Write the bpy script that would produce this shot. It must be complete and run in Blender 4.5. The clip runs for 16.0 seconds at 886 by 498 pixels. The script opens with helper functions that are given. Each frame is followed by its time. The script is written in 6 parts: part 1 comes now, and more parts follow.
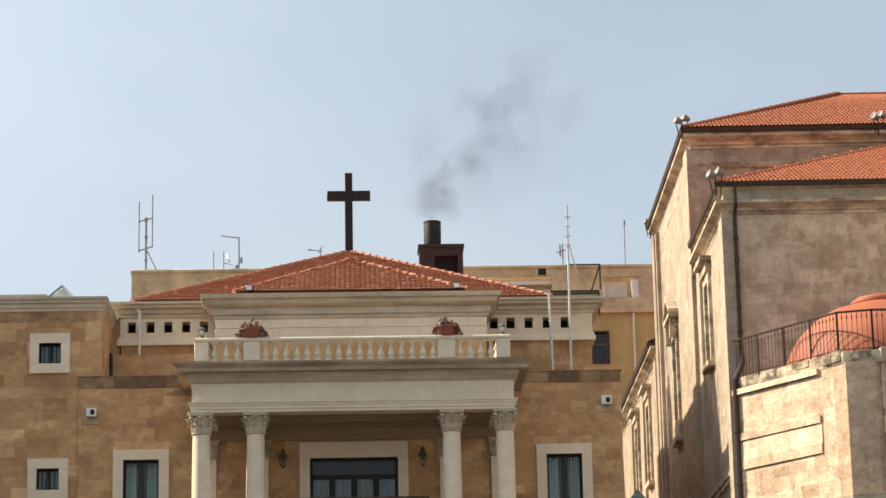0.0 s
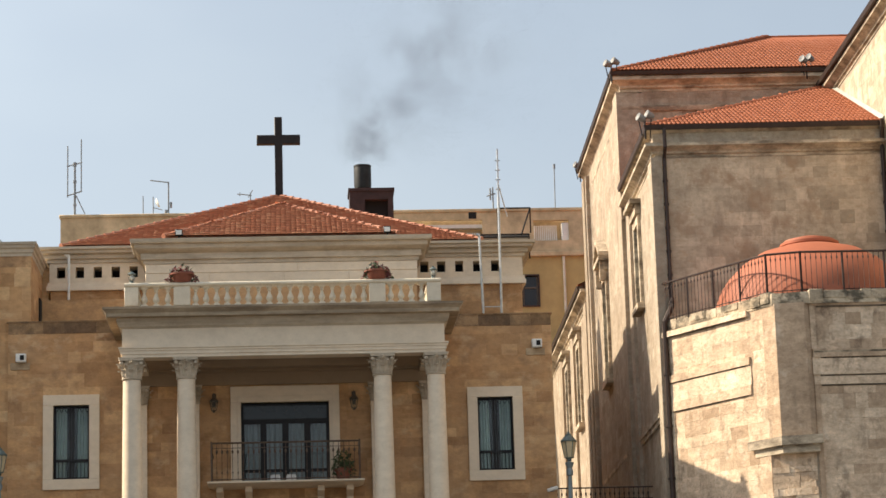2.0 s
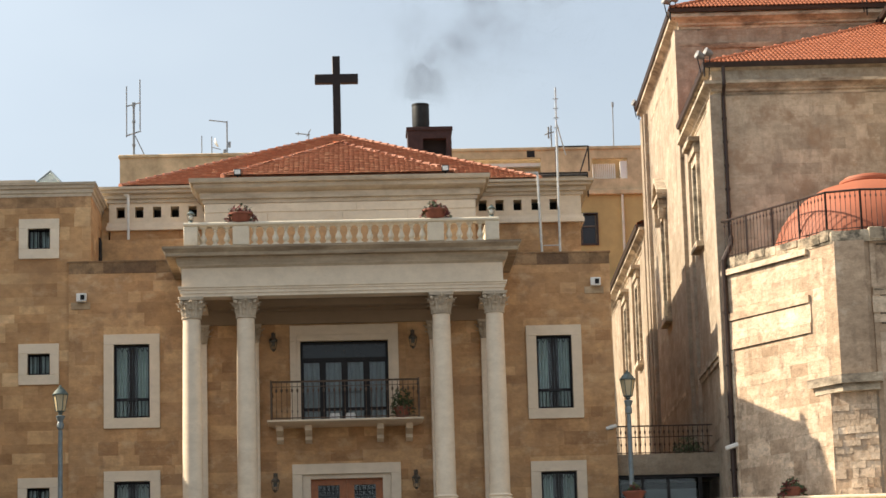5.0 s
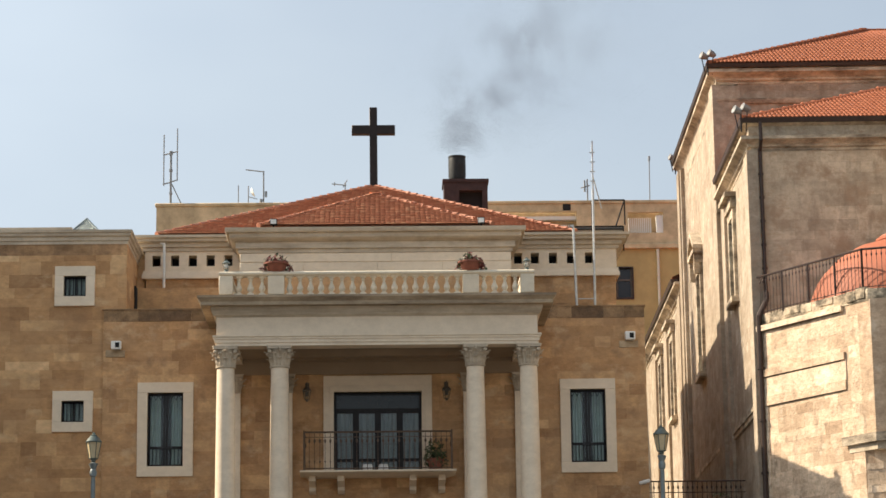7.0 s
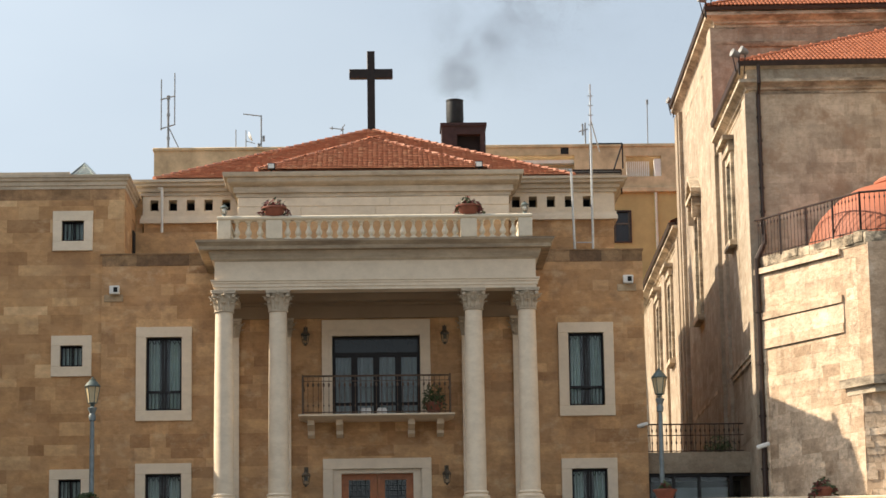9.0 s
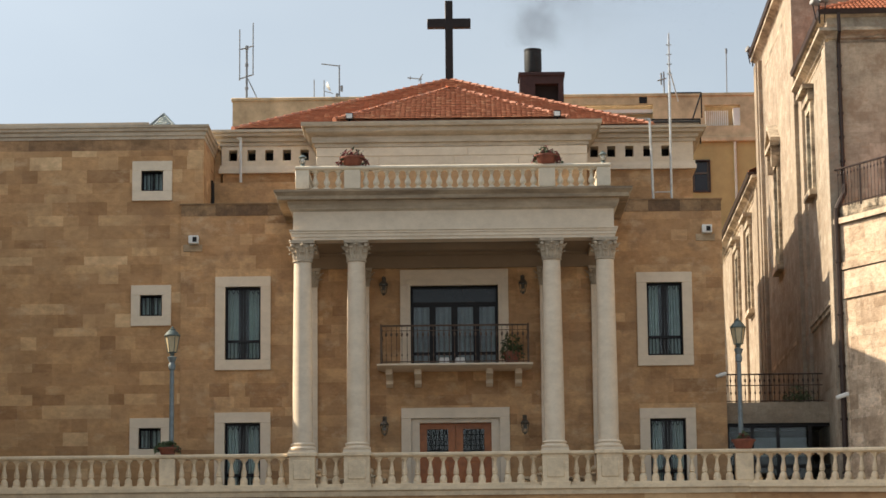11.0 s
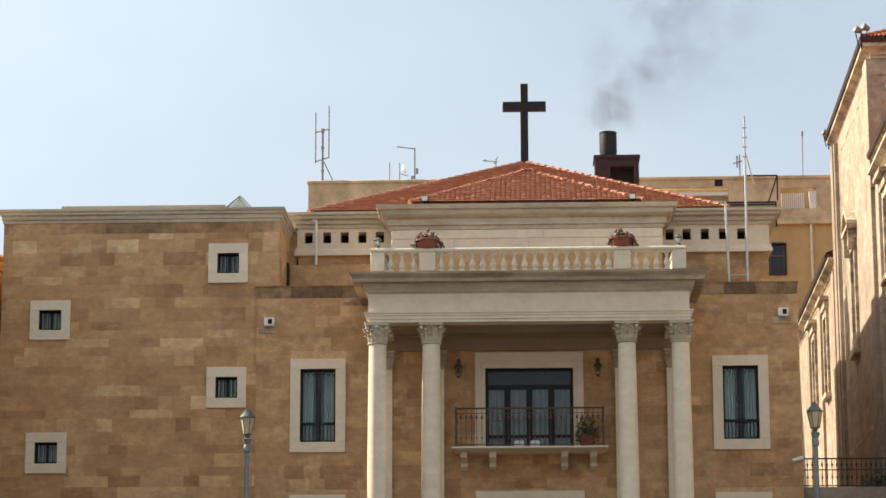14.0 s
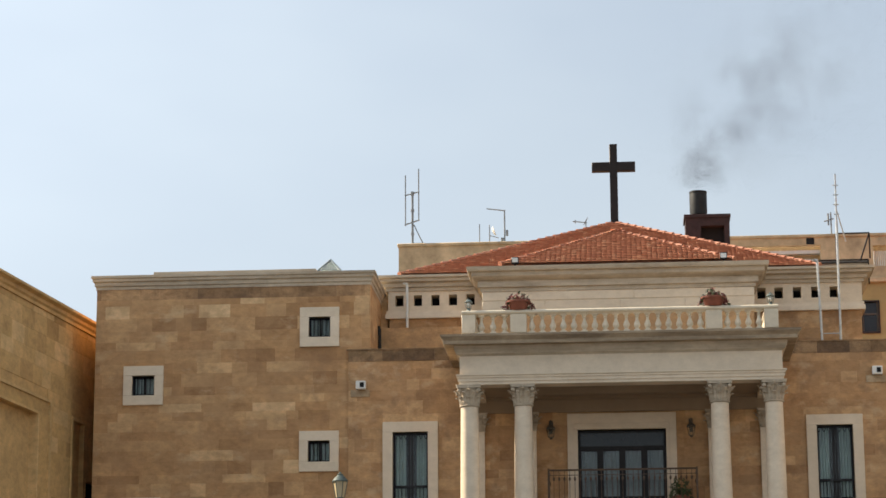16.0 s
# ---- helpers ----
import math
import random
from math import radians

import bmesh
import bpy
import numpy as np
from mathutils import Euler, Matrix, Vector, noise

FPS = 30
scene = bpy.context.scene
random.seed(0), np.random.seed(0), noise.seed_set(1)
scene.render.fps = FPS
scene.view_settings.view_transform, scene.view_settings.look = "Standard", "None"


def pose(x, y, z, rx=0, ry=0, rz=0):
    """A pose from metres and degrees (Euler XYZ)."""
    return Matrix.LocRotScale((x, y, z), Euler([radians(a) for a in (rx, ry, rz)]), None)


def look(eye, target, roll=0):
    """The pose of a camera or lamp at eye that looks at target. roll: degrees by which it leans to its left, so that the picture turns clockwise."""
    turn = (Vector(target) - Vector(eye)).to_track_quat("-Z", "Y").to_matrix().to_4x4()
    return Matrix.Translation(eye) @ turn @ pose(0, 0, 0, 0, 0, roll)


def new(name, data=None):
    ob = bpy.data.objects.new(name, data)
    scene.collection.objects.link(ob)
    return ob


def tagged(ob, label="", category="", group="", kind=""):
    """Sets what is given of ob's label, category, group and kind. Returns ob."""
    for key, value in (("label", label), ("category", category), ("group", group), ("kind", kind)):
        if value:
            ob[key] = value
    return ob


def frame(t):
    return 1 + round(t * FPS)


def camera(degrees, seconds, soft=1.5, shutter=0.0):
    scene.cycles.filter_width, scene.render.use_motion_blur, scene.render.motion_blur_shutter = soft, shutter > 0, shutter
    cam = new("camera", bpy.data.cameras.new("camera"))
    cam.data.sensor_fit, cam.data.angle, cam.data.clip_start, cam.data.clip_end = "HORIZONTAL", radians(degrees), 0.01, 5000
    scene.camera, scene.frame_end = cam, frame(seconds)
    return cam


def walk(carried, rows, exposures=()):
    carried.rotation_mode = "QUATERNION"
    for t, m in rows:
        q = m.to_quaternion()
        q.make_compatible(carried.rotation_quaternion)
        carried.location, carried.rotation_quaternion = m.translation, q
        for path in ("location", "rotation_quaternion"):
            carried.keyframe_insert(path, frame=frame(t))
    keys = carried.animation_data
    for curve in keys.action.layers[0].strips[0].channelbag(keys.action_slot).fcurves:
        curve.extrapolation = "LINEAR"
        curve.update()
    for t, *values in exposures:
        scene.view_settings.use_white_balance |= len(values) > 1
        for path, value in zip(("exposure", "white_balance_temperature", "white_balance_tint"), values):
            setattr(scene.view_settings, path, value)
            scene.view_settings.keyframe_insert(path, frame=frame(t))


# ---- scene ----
# The camera stands on the pavement and turns; one row: seconds, pitch, roll, yaw.
EYE = (0.0, 0.0, 1.6)
cam = camera(20.666, 16.0, soft=1.55)
ROWS = [
    (0.0, 13.555, 1.127, -1.872),
    (0.5, 13.330, 1.623, -1.690),
    (1.0, 13.024, 1.954, -1.737),
    (1.5, 12.408, 2.252, -1.822),
    (2.0, 12.192, 1.689, -3.428),
    (2.5, 12.169, 0.644, -5.833),
    (3.0, 11.808, 1.125, -6.194),
    (3.5, 11.189, 1.652, -5.409),
    (4.0, 10.918, 1.724, -4.135),
    (4.5, 10.762, 1.833, -3.106),
    (5.0, 10.787, 1.586, -2.044),
    (5.2, 10.824, 1.282, -1.702),
    (7.3, 12.086, 0.701, -1.414),
    (7.5, 12.033, 0.799, -1.563),
    (8.0, 11.574, 0.774, -1.735),
    (8.5, 11.177, 0.749, -1.712),
    (9.0, 10.704, 0.873, -1.391),
    (9.5, 10.378, 0.817, -0.939),
    (10.0, 9.954, 0.660, -0.384),
    (10.2, 9.786, 0.695, -0.140),
    (12.3, 9.465, 0.163, 1.288),
    (12.5, 9.568, 0.181, 1.551),
    (13.0, 10.338, 0.211, 2.049),
    (13.5, 11.247, 0.218, 2.743),
    (14.0, 11.498, 0.152, 2.146),
    (14.5, 12.010, -0.353, 1.866),
    (15.0, 12.734, -0.610, 2.562),
    (15.5, 12.750, -0.198, 3.406),
    (16.0, 12.968, 0.333, 4.368),
]
walk(cam, [(t, pose(*EYE, 90 + pitch, roll, yaw)) for t, pitch, roll, yaw in ROWS], [(t, stops, 6790, 12.5) for t, stops in ((0.0, 0.68), (1.0, 0.66), (2.5, 0.64), (3.5, 0.67), (5.0, 0.75), (7.5, 0.65), (8.5, 0.67), (9.5, 0.72), (10.0, 0.54), (12.5, 0.74), (13.0, 0.78), (13.5, 0.80), (15.0, 0.71), (16.0, 0.68))])

# ---- sky and sun ----
SUN_WAY = Vector((1.0, -0.27, -0.79)).normalized()
world = bpy.data.worlds.new("sky")
scene.world = world
world.use_nodes = True
wn, wl = world.node_tree.nodes, world.node_tree.links
sky = wn.new("ShaderNodeTexSky")
sky.sky_type = "NISHITA"
sky.sun_disc = False
sky.sun_elevation = math.asin(-SUN_WAY.z)
sky.sun_rotation = math.atan2(-SUN_WAY.x, -SUN_WAY.y)
sky.air_density, sky.dust_density, sky.ozone_density = 1.0, 3.0, 1.5
# thin high haze over the whole sky, a little uneven
sky_at, cloud_map, cloud = wn.new("ShaderNodeTexCoord"), wn.new("ShaderNodeMapping"), wn.new("ShaderNodeTexNoise")
cloud_map.inputs["Scale"].default_value = (1.0, 1.0, 2.2)
cloud.inputs["Scale"].default_value, cloud.inputs["Detail"].default_value, cloud.inputs["Roughness"].default_value = 3.2, 4.0, 0.5
wl.new(sky_at.outputs["Generated"], cloud_map.inputs[0])
wl.new(cloud_map.outputs[0], cloud.inputs["Vector"])
veil = wn.new("ShaderNodeMapRange")
veil.inputs["From Min"].default_value, veil.inputs["From Max"].default_value = 0.3, 0.7
veil.inputs["To Min"].default_value, veil.inputs["To Max"].default_value = 0.42, 0.7
wl.new(cloud.outputs[0], veil.inputs[0])
hazy = wn.new("ShaderNodeMix")
hazy.data_type = "RGBA"
wl.new(veil.outputs[0], hazy.inputs[0])
wl.new(sky.outputs[0], hazy.inputs[6])
# the haze scatters forward: it brightens smoothly towards the sun
toward = wn.new("ShaderNodeVectorMath")
toward.operation = "DOT_PRODUCT"
toward.inputs[1].default_value = -SUN_WAY
wl.new(sky_at.outputs["Generated"], toward.inputs[0])
glow = wn.new("ShaderNodeMapRange")
glow.interpolation_type = "SMOOTHSTEP"
glow.inputs["From Min"].default_value, glow.inputs["From Max"].default_value = 0.3, 1.0
glow.inputs["To Min"].default_value, glow.inputs["To Max"].default_value = 0.97, 2.1
wl.new(toward.outputs["Value"], glow.inputs[0])
haze_tint = wn.new("ShaderNodeVectorMath")
haze_tint.operation = "SCALE"
haze_tint.inputs[0].default_value = (4.7, 5.53, 6.08)
wl.new(glow.outputs[0], haze_tint.inputs["Scale"])
wl.new(haze_tint.outputs[0], hazy.inputs[7])
wl.new(hazy.outputs[2], wn["Background"].inputs[0])
wn["Background"].inputs[1].default_value = 0.095
sun = new("sun", bpy.data.lights.new("sun", "SUN"))
sun.data.energy, sun.data.angle, sun.data.color = 5.4, radians(0.6), (1.0, 0.89, 0.71)
sun.matrix_world = look((0, 0, 60), Vector((0, 0, 60)) + SUN_WAY)


# ---- materials ----
def nodes_of(name):
    m = bpy.data.materials.new(name)
    m.use_nodes = True
    t = m.node_tree
    return m, t.nodes, t.links, t.nodes["Principled BSDF"]


def ramp(n, l, src, stops):
    r = n.new("ShaderNodeValToRGB")
    while len(r.color_ramp.elements) < len(stops):
        r.color_ramp.elements.new(0.5)
    for e, (p, c) in zip(r.color_ramp.elements, stops):
        e.position, e.color = p, (*c, 1)
    l.new(src, r.inputs[0])
    return r.outputs[0]


def blend(n, l, a, b, fac, mode="MIX"):
    x = n.new("ShaderNodeMix")
    x.data_type, x.blend_type = "RGBA", mode
    for sock, v in ((x.inputs[0], fac), (x.inputs[6], a), (x.inputs[7], b)):
        if isinstance(v, (int, float)):
            sock.default_value = v
        elif isinstance(v, tuple):
            sock.default_value = (*v, 1)
        else:
            l.new(v, sock)
    return x.outputs[2]


def calc(n, l, op, a, b=None):
    x = n.new("ShaderNodeMath")
    x.operation = op
    for sock, v in zip(x.inputs, (a, b)):
        if isinstance(v, (int, float)):
            sock.default_value = v
        elif v is not None:
            l.new(v, sock)
    return x.outputs[0]


def grain(n, l, scale, detail=4.0, rough=0.6, stretch=(1, 1, 1)):
    co, mp, t = n.new("ShaderNodeNewGeometry"), n.new("ShaderNodeMapping"), n.new("ShaderNodeTexNoise")
    mp.inputs["Scale"].default_value = stretch
    l.new(co.outputs["Position"], mp.inputs[0])
    l.new(mp.outputs[0], t.inputs["Vector"])
    t.inputs["Scale"].default_value, t.inputs["Detail"].default_value, t.inputs["Roughness"].default_value = scale, detail, rough
    return t.outputs[0]


def piece_random(n, l):
    """A number of its own for every piece, be it an object or an island of a joined mesh."""
    oi, ge = n.new("ShaderNodeObjectInfo"), n.new("ShaderNodeNewGeometry")
    return calc(n, l, "FRACT", calc(n, l, "ADD", oi.outputs["Random"], ge.outputs["Random Per Island"]))


def bump(n, l, b, height, strength, dist=0.02):
    x = n.new("ShaderNodeBump")
    x.inputs["Strength"].default_value, x.inputs["Distance"].default_value = strength, dist
    l.new(height, x.inputs["Height"])
    l.new(x.outputs[0], b.inputs["Normal"])


def stone(name, tones, stain, stain_at=(0.52, 0.72), vein=0.25, rough=0.85, streak=(1, 1, 0.35), stain_scale=0.7, relief=0.5, fine=0.25, patch=None, smear=()):
    """Cut stone: a tone for each piece, clouds and veins in it, smears across the joints, and weather stains over all."""
    m, n, l, b = nodes_of(name)
    k = len(tones) - 1
    base = ramp(n, l, piece_random(n, l), [(i / k, c) for i, c in enumerate(tones)])
    cloud = ramp(n, l, grain(n, l, 1.5, 6, 0.62, (1, 1, 1.5)), [(0.28, (0.66, 0.63, 0.6)), (0.72, (1.25, 1.24, 1.22))])
    c = blend(n, l, base, cloud, min(1.0, vein * 2.2), "MULTIPLY")
    veins = ramp(n, l, grain(n, l, 6.5, 5, 0.7, (0.8, 0.8, 1.3)), [(0.36, (0.8, 0.77, 0.73)), (0.5, (1.0, 1.0, 1.0)), (0.68, (1.2, 1.19, 1.17))])
    c = blend(n, l, c, veins, min(1.0, vein * 2.0), "MULTIPLY")
    speck = ramp(n, l, grain(n, l, 24, 3, 0.7), [(0.35, (0.8, 0.79, 0.78)), (0.65, (1.15, 1.15, 1.15))])
    c = blend(n, l, c, speck, fine, "MULTIPLY")
    if patch:
        spots = ramp(n, l, grain(n, l, 4.2, 5, 0.72, (1, 1, 1.5)), [(0.55, (0, 0, 0)), (0.63, (0.7, 0.7, 0.7))])
        c = blend(n, l, c, patch, spots)
    for colour, scale, stretch, lo, hi, most in smear:
        c = blend(n, l, c, colour, ramp(n, l, grain(n, l, scale, 6, 0.66, stretch), [(lo, (0, 0, 0)), (hi, (most, most, most))]))
    dirt = grain(n, l, stain_scale, 8, 0.7, streak)
    mask = ramp(n, l, dirt, [(stain_at[0], (0, 0, 0)), (stain_at[1], (0.85, 0.85, 0.85))])
    c = blend(n, l, c, stain, mask)
    l.new(c, b.inputs["Base Color"])
    b.inputs["Roughness"].default_value = rough
    bump(n, l, b, grain(n, l, 11, 5, 0.7), relief, 0.03)
    return m


def plain(name, colour, rough=0.5, metal=0.0, vary=0.25, scale=6.0, relief=0.1):
    m, n, l, b = nodes_of(name)
    lo, hi = tuple(v * (1 - vary) for v in colour), tuple(min(1, v * (1 + vary)) for v in colour)
    c = ramp(n, l, grain(n, l, scale, 5, 0.65), [(0.3, lo), (0.7, hi)])
    l.new(c, b.inputs["Base Color"])
    b.inputs["Roughness"].default_value, b.inputs["Metallic"].default_value = rough, metal
    if relief:
        bump(n, l, b, grain(n, l, scale * 5, 3), relief, 0.01)
    return m


M_ASHLAR = stone("brown_ashlar", [(0.364, 0.196, 0.087), (0.502, 0.284, 0.132), (0.557, 0.325, 0.153), (0.441, 0.246, 0.110), (0.607, 0.368, 0.180), (0.524, 0.298, 0.137), (0.695, 0.447, 0.230), (0.474, 0.265, 0.119), (0.794, 0.546, 0.302)], (0.31, 0.168, 0.078), (0.52, 0.85), 0.3, 0.85, (1, 1, 1.3), 1.7, 0.35, 0.15,
                 smear=(((0.5, 0.3, 0.15), 1.1, (0.9, 1, 1.5), 0.46, 0.62, 0.55), ((0.66, 0.465, 0.275), 1.6, (0.8, 1, 1.6), 0.57, 0.7, 0.55), ((0.29, 0.168, 0.088), 0.8, (1, 1, 1.4), 0.56, 0.7, 0.45)))
M_ASHLAR_MID = stone("mottled_brown_ashlar", [(0.364, 0.200, 0.094), (0.496, 0.283, 0.135), (0.551, 0.324, 0.158), (0.430, 0.244, 0.114), (0.585, 0.357, 0.178), (0.507, 0.294, 0.140), (0.662, 0.422, 0.223), (0.463, 0.263, 0.122)], (0.28, 0.158, 0.08), (0.52, 0.8), 0.35, 0.85, (1, 1, 1.2), 1.9, 0.4, 0.15,
                     smear=(((0.47, 0.285, 0.148), 1.3, (1, 1, 1.3), 0.47, 0.6, 0.5), ((0.66, 0.48, 0.3), 2.3, (0.9, 1, 1.3), 0.55, 0.68, 0.5), ((0.27, 0.165, 0.095), 1.5, (1, 1, 1.1), 0.57, 0.68, 0.55)))
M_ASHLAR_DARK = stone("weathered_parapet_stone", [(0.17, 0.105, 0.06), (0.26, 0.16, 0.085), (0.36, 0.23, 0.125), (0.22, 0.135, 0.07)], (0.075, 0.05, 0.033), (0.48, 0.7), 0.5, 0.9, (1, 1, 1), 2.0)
M_ASHLAR_TOP = stone("stained_top_course", [(0.21, 0.125, 0.068), (0.42, 0.25, 0.13), (0.5, 0.31, 0.16), (0.3, 0.18, 0.095), (0.46, 0.275, 0.14)], (0.16, 0.1, 0.058), (0.5, 0.75), 0.5, 0.88, (1, 1, 1.2), 1.9, 0.45)
M_ASHLAR_PALE = stone("pale_weathered_ashlar", [(0.36, 0.265, 0.17), (0.44, 0.335, 0.22), (0.5, 0.39, 0.265)], (0.24, 0.165, 0.1), (0.5, 0.75), 0.4, 0.85, (1, 1, 1.2), 1.7, 0.45)
M_MARBLE = stone("cream_marble", [(0.738, 0.614, 0.463), (0.780, 0.653, 0.497)], (0.52, 0.4, 0.27), (0.56, 0.85), 0.13, 0.55, (0.6, 1, 1.6), 1.1, 0.12, 0.08)
M_BALUSTER = stone("weathered_cream_stone", [(0.775, 0.621, 0.425), (0.832, 0.67, 0.465)], (0.433, 0.311, 0.19), (0.5, 0.82), 0.18, 0.7, (1, 1, 1), 2.2, 0.25, 0.15)
M_RAIL_UP = stone("pale_yellow_stone", [(0.653, 0.576, 0.446), (0.691, 0.614, 0.48)], (0.432, 0.346, 0.235), (0.55, 0.85), 0.12, 0.6, (1, 1, 1), 2.2, 0.15, 0.1)
M_FRAME = stone("pale_window_marble", [(0.732, 0.609, 0.456), (0.774, 0.647, 0.492)], (0.606, 0.479, 0.33), (0.62, 0.9), 0.1, 0.5, (1, 1, 1), 1.0, 0.1, 0.08)
M_CORNICE = stone("cornice_limestone", [(0.515, 0.43, 0.322), (0.545, 0.458, 0.348)], (0.186, 0.136, 0.0879), (0.47, 0.78), 0.22, 0.7, (0.22, 1, 2.6), 1.3, 0.25, 0.12)
M_SOFFIT = plain("dark_tan_soffit", (0.305, 0.222, 0.149), 0.85, 0, 0.12, 1.2)
M_CHURCH = stone("weathered_limestone", [(0.303, 0.242, 0.175), (0.361, 0.299, 0.227), (0.397, 0.334, 0.257), (0.335, 0.273, 0.202), (0.381, 0.318, 0.244), (0.426, 0.361, 0.283), (0.348, 0.286, 0.214), (0.447, 0.386, 0.307)], (0.21, 0.148, 0.1), (0.52, 0.8), 0.36, 0.9, (1, 1, 0.5), 0.9, 0.9, 0.35, (0.361, 0.262, 0.182), smear=(((0.2, 0.15, 0.105), 2.4, (1, 1, 0.22), 0.55, 0.68, 0.5),))
M_CHURCH_PALE = stone("pale_grey_limestone", [(0.644, 0.483, 0.337), (0.778, 0.589, 0.415), (0.847, 0.647, 0.462), (0.692, 0.521, 0.367)], (0.36, 0.245, 0.162), (0.54, 0.82), 0.26, 0.9, (1, 1, 0.55), 0.8, 0.4, 0.18,
                      smear=(((0.3, 0.22, 0.15), 2.0, (1, 1, 0.25), 0.54, 0.66, 0.5), ((0.74, 0.62, 0.49), 1.5, (1, 1, 0.8), 0.55, 0.68, 0.6), ((0.44, 0.305, 0.195), 0.9, (1, 1, 0.7), 0.5, 0.62, 0.75), ((0.36, 0.245, 0.155), 2.0, (1, 1, 0.7), 0.58, 0.66, 0.6)))
M_BASTION = stone("worn_pale_limestone", [(0.417, 0.295, 0.196), (0.616, 0.466, 0.333), (0.716, 0.562, 0.412), (0.527, 0.389, 0.270), (0.656, 0.505, 0.365), (0.784, 0.626, 0.466), (0.586, 0.437, 0.308)], (0.18, 0.12, 0.08), (0.57, 0.71), 0.42, 0.9, (1, 1, 0.8), 2.3, 1.0, 0.4, (0.43, 0.3, 0.2),
                  smear=(((0.22, 0.16, 0.11), 3.0, (1, 1, 0.4), 0.57, 0.68, 0.5), ((0.78, 0.65, 0.5), 1.9, (1, 1, 0.9), 0.56, 0.68, 0.45), ((0.36, 0.25, 0.16), 1.3, (1, 1, 1.1), 0.55, 0.68, 0.55)))
# near-black stone for the strips that paint shadow and stain under mouldings
M_SHADOW_LINE = stone("shadow_and_stain_stone", [(0.15, 0.115, 0.08), (0.2, 0.155, 0.11)], (0.055, 0.044, 0.032), (0.4, 0.58), 0.4, 0.95, (0.5, 0.5, 1.2), 2.6, 0.9, 0.4)
M_STUCCO = stone("worn_lime_render", [(0.393, 0.323, 0.236), (0.530, 0.437, 0.324), (0.594, 0.496, 0.372), (0.439, 0.361, 0.266)], (0.315, 0.213, 0.135), (0.55, 0.78), 0.32, 0.9, (1, 1, 0.6), 1.3, 0.5, 0.2, (0.452, 0.332, 0.219),
                 smear=(((0.22, 0.165, 0.115), 2.4, (1, 1, 0.3), 0.55, 0.67, 0.5), ((0.72, 0.6, 0.45), 1.7, (1, 1, 0.7), 0.56, 0.66, 0.6), ((0.34, 0.23, 0.145), 1.2, (1, 1, 0.9), 0.52, 0.64, 0.75)))
M_MOSS = stone("mossy_stained_coping", [(0.42, 0.335, 0.235), (0.5, 0.41, 0.3), (0.57, 0.48, 0.355)], (0.06, 0.052, 0.036), (0.45, 0.57), 0.4, 0.95, (1, 1, 1.2), 2.2, 0.9, 0.4)
M_WEATHERED = stone("rain_stained_cornice", [(0.374, 0.287, 0.194), (0.411, 0.321, 0.219)], (0.122, 0.0867, 0.0566), (0.43, 0.68), 0.3, 0.8, (0.3, 1, 2.0), 1.8, 0.4, 0.2)
M_CHURCH_TRIM = stone("stained_moulding_stone", [(0.55, 0.46, 0.345), (0.6, 0.512, 0.388)], (0.12, 0.092, 0.064), (0.41, 0.62), 0.35, 0.9, (0.6, 0.6, 1.6), 1.8, 0.7, 0.3)
M_GOLD = stone("golden_sandstone", [(0.456, 0.268, 0.100), (0.684, 0.439, 0.188), (0.570, 0.353, 0.137), (0.752, 0.513, 0.245), (0.627, 0.388, 0.154)], (0.26, 0.145, 0.06), (0.57, 0.82), 0.28, 0.85, (1, 1, 1), 1.1)
M_PLASTER = plain("ochre_plaster", (0.456, 0.332, 0.14), 0.85, 0, 0.2, 0.8)
M_ROOFWALL = plain("weathered_buff_render", (0.53, 0.4, 0.24), 0.9, 0, 0.36, 1.3)


def tile_material(name, tones):
    m, n, l, b = nodes_of(name)
    k = len(tones) - 1
    base = ramp(n, l, piece_random(n, l), [(i / k, c) for i, c in enumerate(tones)])
    c = blend(n, l, base, ramp(n, l, grain(n, l, 9, 4), [(0.3, (0.7, 0.68, 0.66)), (0.7, (1.2, 1.18, 1.15))]), 0.6, "MULTIPLY")
    l.new(c, b.inputs["Base Color"])
    b.inputs["Roughness"].default_value = 0.8
    return m


M_TILE = tile_material("terracotta_tile", [(0.448, 0.156, 0.078), (0.512, 0.189, 0.096), (0.563, 0.221, 0.114), (0.474, 0.169, 0.084), (0.666, 0.325, 0.18)])
M_RIDGE = tile_material("pale_ridge_tile", [(0.361, 0.135, 0.075), (0.410, 0.172, 0.102), (0.443, 0.205, 0.127)])
M_TILE_NEW = tile_material("orange_clay_tile", [(0.287, 0.075, 0.023), (0.309, 0.084, 0.028), (0.331, 0.094, 0.033)])
M_DOME = plain("orange_painted_dome", (0.345, 0.1, 0.047), 0.7, 0, 0.12, 1.5)
M_LEAD = plain("pale_lead", (0.33, 0.35, 0.32), 0.5, 0.3, 0.2, 4)
M_IRON = plain("black_iron", (0.018, 0.016, 0.016), 0.45, 0.6, 0.3, 9)
M_RUST = plain("brown_painted_iron", (0.045, 0.027, 0.021), 0.55, 0.3, 0.3, 7)
M_BALCONY = plain("dull_brown_iron", (0.12, 0.075, 0.048), 0.55, 0.2, 0.3, 7)
M_BRONZE = plain("dark_bronze_cross", (0.022, 0.016, 0.014), 0.5, 0.5, 0.35, 5)
M_SOOT = plain("sooty_metal", (0.018, 0.02, 0.02), 0.6, 0.4, 0.4, 6)
M_STACK = plain("sooty_red_brick_paint", (0.031, 0.016, 0.0162), 0.8, 0, 0.5, 4)
M_GREYMETAL = plain("grey_floodlight_metal", (0.2, 0.2, 0.195), 0.6, 0.1, 0.2, 8)
